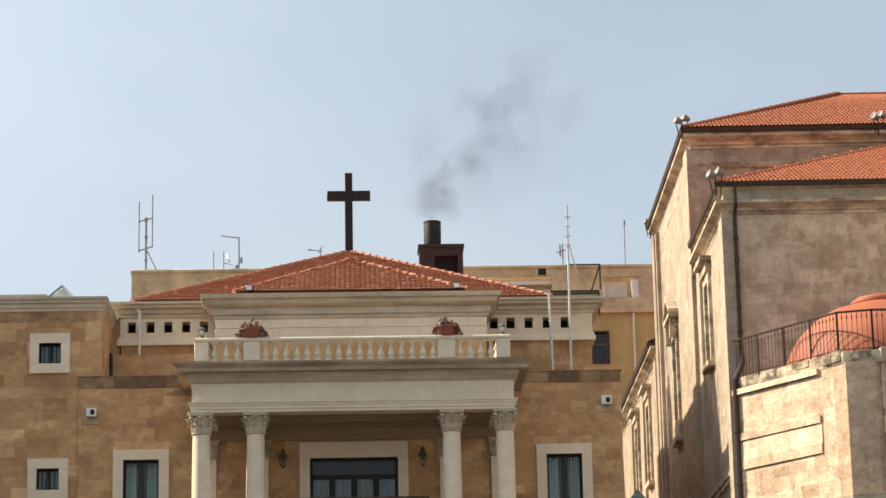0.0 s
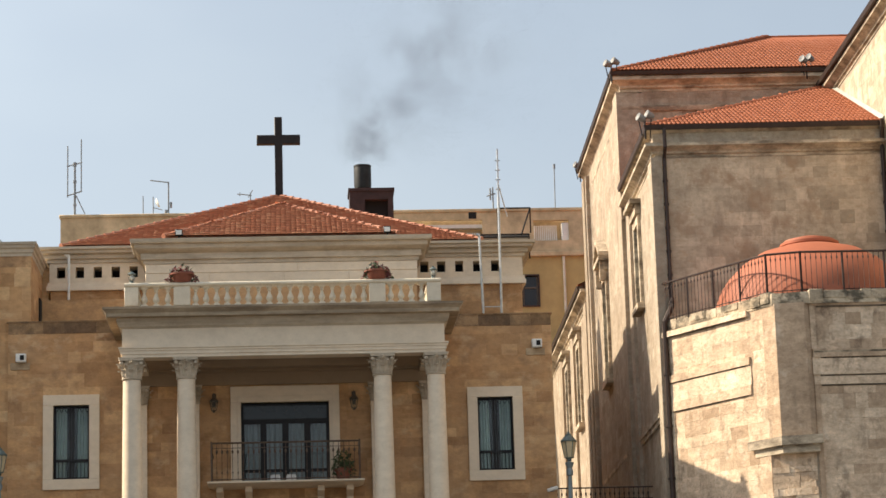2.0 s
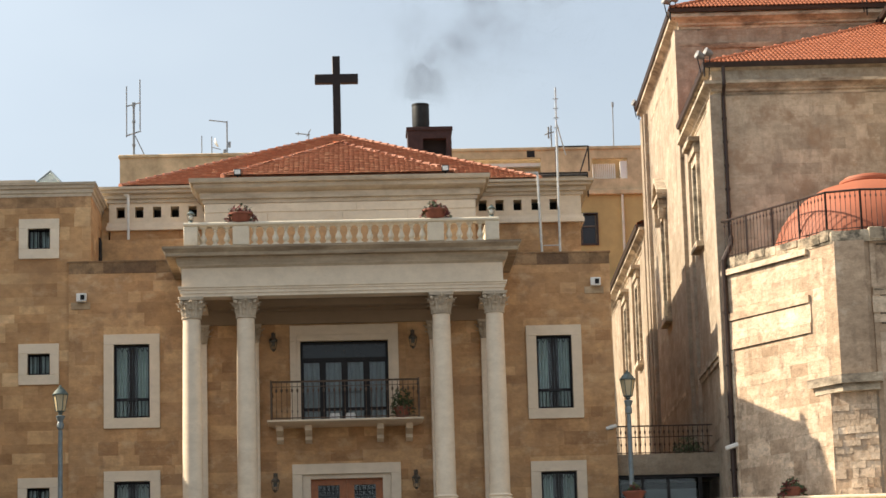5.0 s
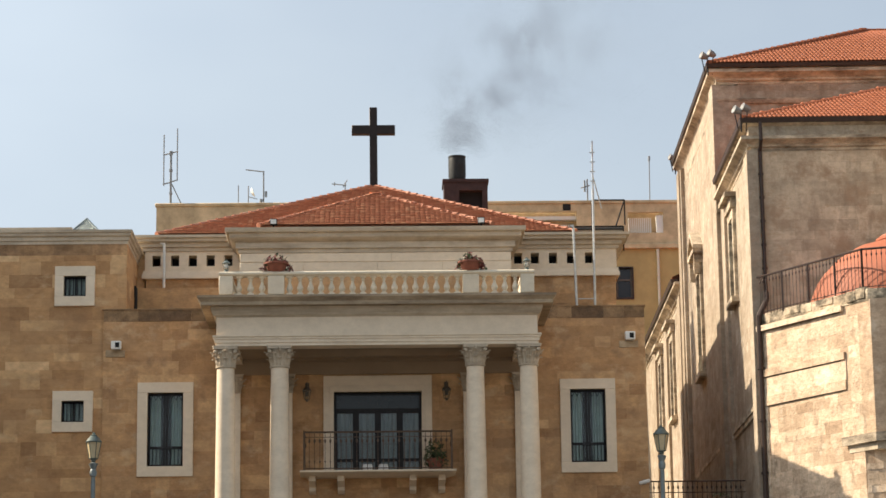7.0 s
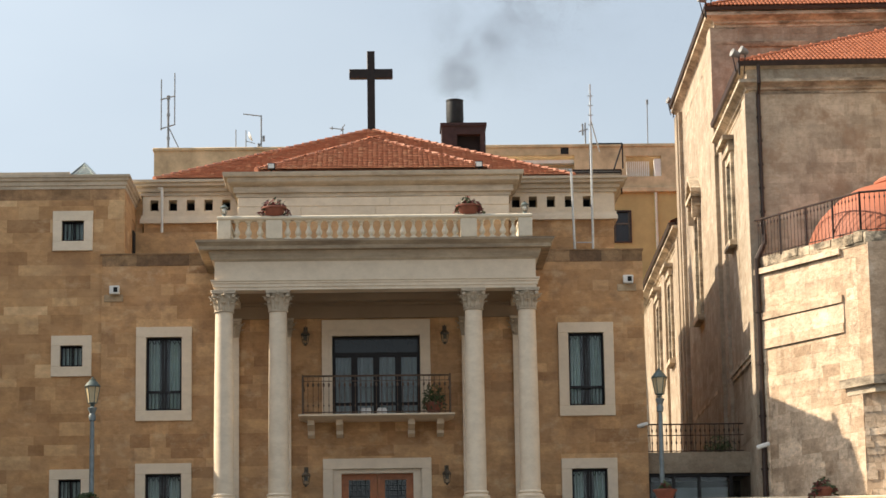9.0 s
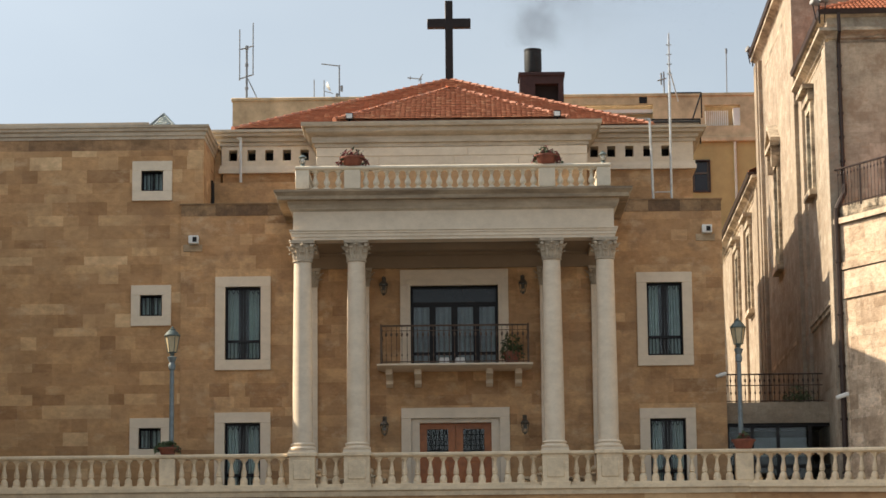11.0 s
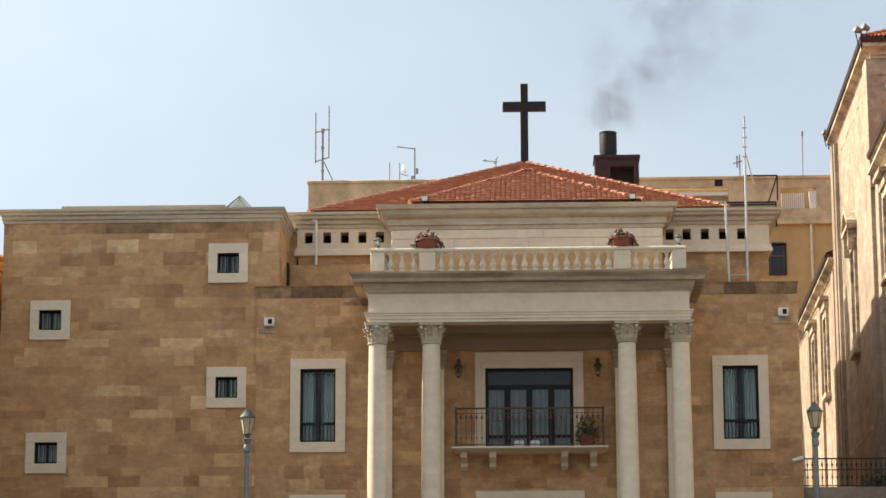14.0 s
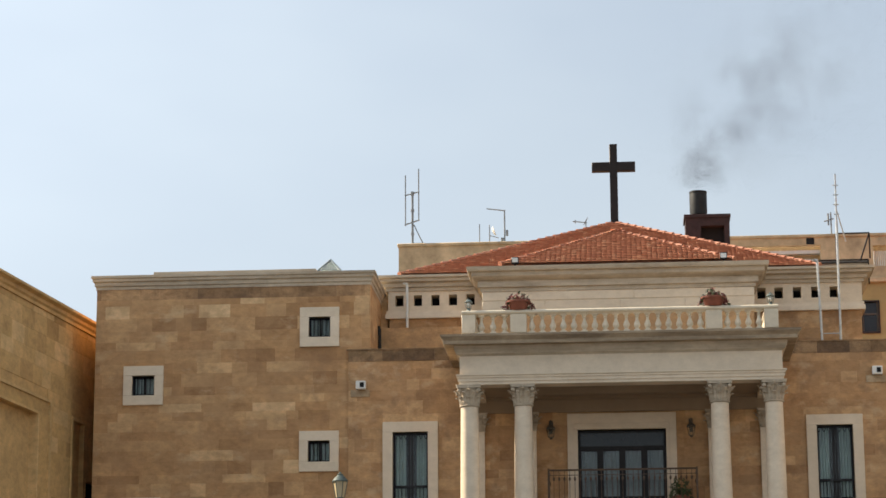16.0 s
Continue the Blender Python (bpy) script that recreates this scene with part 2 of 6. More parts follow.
M_STEEL = plain("galvanised_steel", (0.52, 0.54, 0.54), 0.45, 0.6, 0.2, 8)
M_AERIAL = plain("dull_galvanised_steel", (0.27, 0.28, 0.28), 0.55, 0.3, 0.2, 8)
M_GREEN = plain("green_grey_lamp_paint", (0.10, 0.13, 0.12), 0.5, 0.2, 0.25, 9)
M_BLUEGREY = plain("blue_grey_post_paint", (0.186, 0.224, 0.235), 0.5, 0.2, 0.2, 7)
M_LANTERN = plain("dull_bronze_lantern", (0.105, 0.087, 0.0653), 0.6, 0.2, 0.3, 9)
M_WOOD = plain("varnished_wood", (0.4, 0.135, 0.042), 0.4, 0, 0.3, 5)
M_POT = plain("terracotta_pot", (0.255, 0.0828, 0.0504), 0.75, 0, 0.25, 7)
M_CURTAIN = plain("grey_green_curtain", (0.41, 0.5, 0.45), 0.9, 0, 0.15, 3, 0)
M_CURTAIN_DIM = plain("dim_grey_curtain", (0.2, 0.225, 0.225), 0.9, 0, 0.15, 3, 0)
M_DARK_PANE = plain("opaque_dark_pane", (0.012, 0.015, 0.018), 0.25, 0, 0.2, 3, 0)
M_DARK = plain("dark_interior", (0.012, 0.012, 0.013), 0.9, 0, 0.2, 3, 0)
M_WHITE = plain("white_paint", (0.75, 0.74, 0.7), 0.5, 0, 0.08, 4)
M_CAST = plain("frosted_lamp_glass", (0.55, 0.45, 0.28), 0.3, 0, 0.15, 5, 0)
M_LEAF = plain("dusty_green_leaf", (0.05, 0.08, 0.025), 0.6, 0, 0.4, 20, 0)
M_FLOWER = plain("dull_red_petal", (0.15, 0.036, 0.03), 0.85, 0, 0.35, 20, 0)
M_ASPHALT = plain("pale_paving", (0.14, 0.131, 0.119), 0.9, 0, 0.25, 0.5)
M_SMOKE = plain("grey_smoke_soot", (0.05, 0.05, 0.053), 0.95, 0, 0.2, 2, 0)
M_ROOFING = plain("grey_roofing", (0.17, 0.158, 0.142), 0.9, 0, 0.25, 1)


def glass_material():
    m, n, l, b = nodes_of("window_glass")
    b.inputs["Base Color"].default_value = (0.86, 0.92, 0.92, 1)
    b.inputs["Roughness"].default_value = 0.03
    b.inputs["Transmission Weight"].default_value = 1.0
    b.inputs["IOR"].default_value = 1.45
    return m


M_GLASS = glass_material()


# ---- mesh helpers ----
class Mesh:
    """Collects points and faces for one mesh."""

    def __init__(self):
        self.v, self.f = [], []

    def add(self, verts, faces):
        k = len(self.v)
        self.v += [tuple(p) for p in verts]
        self.f += [tuple(i + k for i in f) for f in faces]
        return self

    def box(self, x0, x1, y0, y1, z0, z1):
        vs = [(x, y, z) for z in (z0, z1) for y in (y0, y1) for x in (x0, x1)]
        return self.add(vs, [(0, 2, 3, 1), (4, 5, 7, 6), (0, 1, 5, 4), (2, 6, 7, 3), (0, 4, 6, 2), (1, 3, 7, 5)])

    def soft_box(self, x0, x1, y0, y1, z0, z1, c=0.006):
        """A box with chamfered edges."""
        bm = bmesh.new()
        bmesh.ops.create_cube(bm, size=1)
        for p in bm.verts:
            p.co = Vector(((x0 + x1) / 2 + p.co.x * (x1 - x0), (y0 + y1) / 2 + p.co.y * (y1 - y0), (z0 + z1) / 2 + p.co.z * (z1 - z0)))
        bmesh.ops.bevel(bm, geom=bm.edges[:], offset=c, segments=1, affect="EDGES")
        bm.verts.index_update()
        self.add([p.co[:] for p in bm.verts], [[p.index for p in f.verts] for f in bm.faces])
        bm.free()
        return self

    def prism(self, poly, z0, z1):
        n = len(poly)
        vs = [(x, y, z0) for x, y in poly] + [(x, y, z1) for x, y in poly]
        fs = [tuple(range(n))[::-1], tuple(range(n, 2 * n))] + [(i, (i + 1) % n, n + (i + 1) % n, n + i) for i in range(n)]
        return self.add(vs, fs)

    def lathe(self, profile, cx=0, cy=0, seg=12, a0=0.0):
        k, vs, fs = len(profile), [], []
        for i in range(seg):
            a = a0 + 2 * math.pi * i / seg
            vs += [(cx + r * math.cos(a), cy + r * math.sin(a), z) for r, z in profile]
        for i in range(seg):
            j = (i + 1) % seg
            fs += [(i * k + q, j * k + q, j * k + q + 1, i * k + q + 1) for q in range(k - 1)]
        fs.append(tuple(i * k for i in range(seg))[::-1])
        fs.append(tuple(i * k + k - 1 for i in range(seg)))
        return self.add(vs, fs)

    def sweep(self, path, profile, closed=False):
        """A moulding: profile of (out, z) along a level path of (x, y); out is to the right of the way."""
        n, k, vs, fs = len(path), len(profile), [], []
        pts = [Vector(p) for p in path]
        for i, p in enumerate(pts):
            d0 = (p - pts[i - 1]).normalized() if (i or closed) else None
            d1 = (pts[(i + 1) % n] - p).normalized() if (i < n - 1 or closed) else None
            d0, d1 = d0 or d1, d1 or d0
            n0, n1 = Vector((d0.y, -d0.x)), Vector((d1.y, -d1.x))
            mit = (n0 + n1) / max(0.3, 1 + n0.dot(n1))
            vs += [(p.x + mit.x * o, p.y + mit.y * o, z) for o, z in profile]
        for i in range(n if closed else n - 1):
            j = (i + 1) % n
            fs += [(i * k + q, j * k + q, j * k + (q + 1) % k, i * k + (q + 1) % k) for q in range(k)]
        if not closed:
            fs += [tuple(range(k)), tuple(range((n - 1) * k, n * k))[::-1]]
        return self.add(vs, fs)

    def tube(self, a, b, r, seg=6, r2=None):
        a, b = Vector(a), Vector(b)
        d = (b - a).normalized()
        u = d.orthogonal().normalized()
        w = d.cross(u)
        r2 = r if r2 is None else r2
        vs = []
        for p, q in ((a, r), (b, r2)):
            vs += [p + (u * math.cos(2 * math.pi * i / seg) + w * math.sin(2 * math.pi * i / seg)) * q for i in range(seg)]
        fs = [(i, (i + 1) % seg, seg + (i + 1) % seg, seg + i) for i in range(seg)]
        return self.add(vs, fs + [tuple(range(seg))[::-1], tuple(range(seg, 2 * seg))])

    def ball(self, c, r, seg=8, squash=1.0):
        prof = [(max(0.002, r * math.sin(math.pi * i / seg)), c[2] - squash * r * math.cos(math.pi * i / seg)) for i in range(seg + 1)]
        return self.lathe(prof, c[0], c[1], seg)

    def data(self, name, material, smooth=True):
        me = bpy.data.meshes.new(name)
        me.from_pydata(self.v, [], self.f)
        bm = bmesh.new()
        bm.from_mesh(me)
        bmesh.ops.recalc_face_normals(bm, faces=bm.faces[:])
        bm.to_mesh(me)
        bm.free()
        me.materials.append(material)
        if smooth:
            me.shade_smooth()
            me.set_sharp_from_angle(angle=radians(38))
        return me


def put(name, data, parent=None, m=None, label=""):
    """Links a mesh as one object under a thing or a part; its place is given in the thing's own frame."""
    ob = new(name, data)
    ob.parent = parent
    if m is not None:
        ob.matrix_basis = m
    return tagged(ob, label) if label else ob


def part(name, mesh, material, parent=None, label="", m=None):
    return put(name, mesh.data(name, material), parent, m, label)


def thing(name, label, category, m=None, group="", kind=""):
    """An empty at a thing's base."""
    ob = new(name)
    ob.empty_display_size = 0.3
    if m is not None:
        ob.matrix_basis = m
    return tagged(ob, label, category, group, kind)


def cut(spans, a, b):
    """Takes the stretch a..b out of a list of stretches."""
    out = []
    for p, q in spans:
        if b <= p or a >= q:
            out.append((p, q))
        else:
            out += [(p, a)] if a > p else []
            out += [(b, q)] if b < q else []
    return out


def wall_core(mesh, frame_of, u0, u1, z0, z1, holes, thick):
    """The body of a wall with openings, in one piece; frame_of(u, out, z) gives places."""
    us = sorted({u0, u1, *[min(max(h[i], u0), u1) for h in holes for i in (0, 1)]})
    zs = sorted({z0, z1, *[min(max(h[i], z0), z1) for h in holes for i in (2, 3)]})
    nu, nz = len(us), len(zs)

    def solid(i, j):
        if not (0 <= i < nu - 1 and 0 <= j < nz - 1):
            return False
        u, z = (us[i] + us[i + 1]) / 2, (zs[j] + zs[j + 1]) / 2
        return not any(h[0] < u < h[1] and h[2] < z < h[3] for h in holes)

    def at(i, j, k):
        return (j * nu + i) * 2 + k
    faces = []
    for j in range(nz - 1):
        for i in range(nu - 1):
            if not solid(i, j):
                continue
            a, b, c, d = (i, j), (i + 1, j), (i + 1, j + 1), (i, j + 1)
            faces += [tuple(at(*p, 1) for p in (a, b, c, d)), tuple(at(*p, 0) for p in (d, c, b, a))]
            for p, q, n in ((a, b, (i, j - 1)), (b, c, (i + 1, j)), (c, d, (i, j + 1)), (d, a, (i - 1, j))):
                if not solid(*n):
                    faces.append((at(*q, 1), at(*p, 1), at(*p, 0), at(*q, 0)))
    used = sorted({k for f in faces for k in f})
    where = {k: n for n, k in enumerate(used)}
    spots = [frame_of(us[(k // 2) % nu], 0 if k % 2 else -thick, zs[k // 2 // nu]) for k in used]
    return mesh.add(spots, [tuple(where[k] for k in f) for f in faces])


BLOCK_DATA = {}


def ashlar(parent, frame_of, turn, u0, u1, z0, z1, holes, course, lengths, material, proud, singles, seed, name="stone_block", joint=0.001, rough=0.002):
    """Courses of cut blocks on a wall. Up to `singles` whole blocks are pieces of their own, the rest are joined."""
    rng = random.Random(seed)
    rest, left = Mesh(), singles
    beds = [z0]
    while beds[-1] < z1 - 0.12:
        beds.append(min(z1, beds[-1] + course * rng.choice((0.8, 1.0, 1.0, 1.25))))
    beds[-1] = z1
    for a, b in zip(beds, beds[1:]):
        h = b - a
        u = u0 - rng.random() * lengths[0]
        while u < u1:
            w = rng.choice(lengths)
            spans = [(max(u, u0), min(u + w, u1))]
            whole = u >= u0 and u + w <= u1
            for hl in holes:
                if hl[2] < b - 0.03 and hl[3] > a + 0.03:
                    n0 = spans
                    spans = cut(spans, hl[0], hl[1])
                    whole = whole and spans == n0
            out = proud + rng.uniform(-rough, rough)
            for p, q in spans:
                if q - p < 0.05:
                    continue
                g, c = joint / 2, 0.001
                def shape(p, q, a, b, o):
                    return [(p + g, -0.004, a + g), (q - g, -0.004, a + g), (q - g, -0.004, b - g), (p + g, -0.004, b - g),
                            (p + g + c, o, a + g + c), (q - g - c, o, a + g + c), (q - g - c, o, b - g - c), (p + g + c, o, b - g - c)]
                fs = [(4, 5, 6, 7), (0, 1, 5, 4), (1, 2, 6, 5), (2, 3, 7, 6), (3, 0, 4, 7)]
                if whole and left > 0:
                    left -= 1
                    key = (round(w, 3), round(h, 4), material.name)
                    if key not in BLOCK_DATA:
                        me = bpy.data.meshes.new(name)
                        me.from_pydata([(x, -y, z) for x, y, z in shape(0, w, 0, h, proud)], [], fs)
                        me.materials.append(material)
                        BLOCK_DATA[key] = me
                    put(name, BLOCK_DATA[key], parent, Matrix.Translation(frame_of(p, out - proud, a)) @ turn)
                else:
                    rest.add([frame_of(*t) for t in shape(p, q, a, b, out)], fs)
            u += w
    if rest.v:
        me = bpy.data.meshes.new("stonework")
        me.from_pydata(rest.v, [], rest.f)
        me.materials.append(material)
        tagged(put("stonework", me, parent), kind="stuff")


def wall_frame(x, y, angle):
    """Places on a wall that starts at (x, y) and runs at that angle; out is to the right of its way."""
    d, o = Vector((math.cos(angle), math.sin(angle), 0)), Vector((math.sin(angle), -math.cos(angle), 0))
    return (lambda u, out, z: Vector((x, y, 0)) + d * u + o * out + Vector((0, 0, z))), Matrix.Rotation(angle, 4, "Z")


# ---- ground ----
ground = Mesh()
ground.add([(-2500, -2500, 0), (2500, -2500, 0), (2500, 2500, 0), (-2500, 2500, 0)], [(0, 1, 2, 3)])
tagged(part("ground", ground, M_ASPHALT), "pale dusty paving of the square", "ground", kind="structure")

# ---- the palace: its own frame has the main front at y = 0 ----
FRONT = 58.0
palace = thing("palace_building", "brown ashlar palace with cream marble portico and tiled roof", "building", pose(0, FRONT, 0))
TERRACE = 5.42

TALL = [(-5.84, -4.50, 8.45, 10.72), (4.32, 5.66, 8.45, 10.72), (-5.84, -4.50, TERRACE, 7.43), (4.33, 5.67, TERRACE, 7.43)]
SMALL = [(-7.88, -6.91, 12.62, 13.60), (-7.88, -6.91, 9.55, 10.54), (-7.88, -6.91, 6.34, 7.32), (-12.23, -11.24, 11.25, 12.22), (-12.24, -11.25, 7.99, 8.98)]
DOOR_UP, DOOR_LOW = (-1.38, 1.23, 8.46, 10.84), (-1.37, 1.22, TERRACE, 7.49)


def inner(h, side, top, foot=None):
    return (h[0] + side, h[1] - side, h[2] + (top if foot is None else foot), h[3] - top)


def flat(x0):
    return wall_frame(x0, 0, 0)


# left wing
WING_Y = 0.045
wing_wall = Mesh()
place_wing, turn0 = wall_frame(0, WING_Y, 0)
wall_core(wing_wall, place_wing, -12.95, -6.15, 0, 14.17, [inner(h, 0.22, 0.24) for h in SMALL], 0.4)
part("side_wall", Mesh().box(-6.5, -6.15, WING_Y + 0.4, 13.5, 0, 14.17), M_ASHLAR, palace)
part("side_wall", Mesh().box(-12.95, -12.6, WING_Y + 0.4, 9, 0, 14.17), M_ASHLAR, palace)
wing_wall = part("wall", wing_wall, M_ASHLAR, palace)
# middle
mid_wall = Mesh()
place_mid, _ = wall_frame(0, 0, 0)
mid_holes = [inner(h, 0.245, 0.25) for h in TALL[:2]] + [inner(h, 0.245, 0.25, 0.06) for h in TALL[2:]] + [inner(DOOR_UP, 0.25, 0.39, 0), inner(DOOR_LOW, 0.235, 0.25, 0)]
wall_core(mid_wall, place_mid, -6.15, 6.42, 0, 12.5, mid_holes, 0.4)
part("corner_strip", Mesh().box(-6.68, -6.15, 0, WING_Y - 0.004, 0, 12.5), M_ASHLAR, palace)
part("side_wall", Mesh().box(6.07, 6.42, 0.4, 16, 0, 12.5), M_ASHLAR, palace)
mid_wall = part("wall", mid_wall, M_ASHLAR_MID, palace)
attic_wall = Mesh()
ATTIC_Y = 2.5
attic_wall.box(-5.92, 6.0, ATTIC_Y, ATTIC_Y + 0.4, 12.2, 13.79)
for box in ((5.6, 6.0, ATTIC_Y + 0.4, 15.6, 12.2, 14.6), (-5.92, -5.5, ATTIC_Y + 0.4, 13.5, 12.2, 14.6), (-5.92, 6.0, 15.6, 16.0, 0, 14.6), (-6.148, -5.97, ATTIC_Y + 0.12, 6, 12.2, 14.4)):
    part("side_wall", Mesh().box(*box), M_ASHLAR, palace)
part("attic_ledge", Mesh().box(-6.1, -3.48, ATTIC_Y - 0.3, ATTIC_Y - 0.03, 12.15, 13.48), M_ASHLAR_MID, palace)
attic_wall = part("wall", attic_wall, M_ASHLAR, palace)

part("side_door", Mesh().box(-6.16, -6.1, 1.75, 2.55, 12.15, 13.45), M_DARK, palace, "dark open doorway onto the flat roof")

# flat roofs and the terrace deck
deck = Mesh()
deck.box(-6.15, 6.07, 0.4, 15.6, 11.9, 12.15)
deck.box(-12.6, -6.5, 0.5, 9, 13.9, 14.2)
deck.box(-5.5, 5.6, 2.9, 15.6, 14.35, 14.6)
part("flat_roof", deck, M_ROOFING, palace)
podium = Mesh().box(-16, 9.6, -2.78, 0.0, 0, TERRACE - 0.14)
podium = part("podium", podium, M_ASHLAR, palace)
part("terrace_paving", Mesh().box(-16, 9.6, -2.5, 0.0, TERRACE - 0.14, TERRACE), M_ASPHALT, palace)
part("terrace_ledge", Mesh().sweep([(-16, -2.78), (9.6, -2.78)], [(-0.35, TERRACE), (0.14, TERRACE), (0.14, TERRACE - 0.07), (0.08, TERRACE - 0.10), (0.06, TERRACE - 0.2), (-0.35, TERRACE - 0.2)]), M_BALUSTER, palace)

# cornices
CORNICE = [(-0.3, 0.0), (0.03, 0.0), (0.03, 0.07), (0.07, 0.09), (0.07, 0.17), (0.13, 0.2), (0.13, 0.26), (0.17, 0.28), (0.17, 0.34), (-0.3, 0.34)]


def crown(path, z, high, out, profile=CORNICE, closed=False):
    return Mesh().sweep(path, [(o * out / 0.17 if o > 0 else o, z + h * high / 0.34) for o, h in profile], closed)


part("cornice", crown([(-12.95, 9), (-12.95, WING_Y), (-6.15, WING_Y), (-6.15, 13.5)], 14.15, 0.34, 0.13), M_CORNICE, palace, "pale stone wing cornice")
part("parapet", Mesh().box(-11.85, -7.7, 1.6, 1.9, 14.2, 14.93), M_CORNICE, palace)
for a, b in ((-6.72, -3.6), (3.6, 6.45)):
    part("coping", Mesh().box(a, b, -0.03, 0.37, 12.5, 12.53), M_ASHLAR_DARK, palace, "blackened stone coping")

# attic band with a row of square vents
HOLES_X = [-5.66, -5.19, -4.74, -4.29, -3.84, 3.52, 3.95, 4.41, 4.87, 5.33]
band = Mesh()
place_attic, _ = wall_frame(0, ATTIC_Y - 0.03, 0)
vents = [(x - 0.105, x + 0.105, 14.09, 14.37) for x in HOLES_X]
wall_core(band, place_attic, -5.95, 6.03, 13.79, 14.5, vents, 0.43)
for a, b in ((5.63, 6.03), (-5.95, -5.55)):
    part("attic_band", Mesh().box(a, b, ATTIC_Y + 0.4, 15.6, 13.8, 14.5), M_MARBLE, palace)
part("attic_band", band, M_MARBLE, palace, "cream stone band with square vents")
for a, b in ((-5.5, -3.7), (3.4, 5.6)):
    part("vent_backing", Mesh().box(a, b, ATTIC_Y + 0.41, ATTIC_Y + 0.45, 14.05, 14.4), M_DARK, palace)
part("string_course", Mesh().sweep([(-5.95, 9), (-5.95, ATTIC_Y - 0.03), (6.03, ATTIC_Y - 0.03), (6.03, 9)], [(-0.1, 13.76), (0.07, 13.76), (0.07, 13.86), (0.04, 13.9), (0.04, 13.97), (-0.1, 13.97)]), M_MARBLE, palace)
part("cornice", crown([(-5.95, 13), (-5.95, ATTIC_Y - 0.03), (6.03, ATTIC_Y - 0.03), (6.03, 15.9)], 14.47, 0.37, 0.32), M_CORNICE, palace, "stepped attic cornice")

# central block over the portico
BLOCK_Y = 1.0
part("upper_base", Mesh().box(-3.44, 3.24, BLOCK_Y + 0.02, ATTIC_Y + 0.2, 12.15, 13.62), M_ASHLAR_MID, palace)
part("upper_block", Mesh().box(-3.46, 3.26, BLOCK_Y, ATTIC_Y + 0.2, 13.62, 14.3), M_MARBLE, palace, "cream stone block over the portico")
for z0, z1, xs in ((13.63, 13.85, [-3.46, -1.9, -0.05, 1.55, 3.26]), (13.87, 14.09, [-3.46, 0.3, 3.26])):
    for a, b in zip(xs, xs[1:]):
        part("facing_slab", Mesh().soft_box(a + 0.004, b - 0.004, BLOCK_Y - 0.02, BLOCK_Y + 0.1, z0, z1, 0.006), M_MARBLE, palace)
part("cornice", crown([(-3.46, ATTIC_Y + 0.2), (-3.46, BLOCK_Y), (3.26, BLOCK_Y), (3.26, ATTIC_Y + 0.2)], 14.1, 0.58, 0.36,
     [(-0.3, 0), (0.02, 0), (0.02, 0.05), (0.05, 0.06), (0.05, 0.15), (0.09, 0.17), (0.12, 0.21), (0.12, 0.265), (0.16, 0.275), (0.17, 0.30), (0.17, 0.34), (-0.3, 0.34)]), M_CORNICE, palace, "deep moulded cornice")

# ---- tiled roofs ----
TILE_PIECE = {}


def tile_mesh(w, ln, arch, lift0):
    """One barrel tile: an arched shell, wide at the foot."""
    m, n = Mesh(), 5
    for k, (y, s, lift) in enumerate(((0, 1.0, lift0), (ln, 0.82, 0.0))):
        m.v += [(-w * 0.56 * s * math.cos(math.pi * i / n), y, lift + arch * w * s * math.sin(math.pi * i / n)) for i in range(n + 1)]
    m.f += [(i, i + 1, n + 2 + i, n + 1 + i) for i in range(n)]
    m.v += [(x, y, z - 0.02) for x, y, z in m.v[:n + 1]]
    m.f += [(2 * n + 2 + i, 2 * n + 3 + i, i + 1, i) for i in range(n)]
    return m


def tiled(parent, a, b, up, inside, w, ln, material, singles, seed, arch=0.14, lift=0.034):
    """Tiles on the slope whose eave runs from a to b and which climbs along `up`; inside(x, y) tells what it covers."""
    rng = random.Random(seed)
    a, b, up = Vector(a), Vector(b), Vector(up).normalized()
    d = (b - a).normalized()
    nrm = d.cross(up)
    rot = Matrix((d, up, nrm)).transposed().to_4x4()
    shell = tile_mesh(w, ln * 1.12, arch, lift)
    key = (w, ln, material.name)
    if key not in TILE_PIECE:
        me = bpy.data.meshes.new("roof_tile")
        me.from_pydata(shell.v, [], shell.f)
        me.materials.append(material)
        me.shade_smooth()
        TILE_PIECE[key] = me
    rest, left, cols = Mesh(), singles, int((b - a).length / w)
    w2 = (b - a).length / cols
    for r in range(200):
        any_in = False
        for c in range(cols):
            p = a + d * (w2 * (c + 0.5)) + up * (ln * r)
            if not inside(p.x, p.y):
                continue
            any_in = True
            jit = Matrix.Rotation(rng.uniform(-0.012, 0.012), 4, "Z") @ Matrix.Rotation(rng.uniform(-0.008, 0.008), 4, "X")
            m = Matrix.Translation(p + nrm * rng.uniform(0, 0.004)) @ rot @ jit
            if left > 0:
                left -= 1
                put("roof_tile", TILE_PIECE[key], parent, m)
            else:
                rest.add([m @ Vector(q) for q in shell.v], shell.f)
        if not any_in and r > 2:
            break
    if rest.v:
        me = bpy.data.meshes.new("tile_field")
        me.from_pydata(rest.v, [], rest.f)
        me.materials.append(material)
        me.shade_smooth()
        tagged(put("tile_field", me, parent), kind="stuff")


def ridge_tiles(parent, a, b, r, material, step=0.34, lift=0.02, taper=0.82):
    a, b = Vector(a), Vector(b)
    n = max(1, int((b - a).length / step))
    for i in range(n):
        p, q = a.lerp(b, i / n), a.lerp(b, min(1, (i + 1.12) / n))
        part("ridge_tile", Mesh().tube(p + Vector((0, 0, lift)), q, r, 8, r * taper), material, parent)


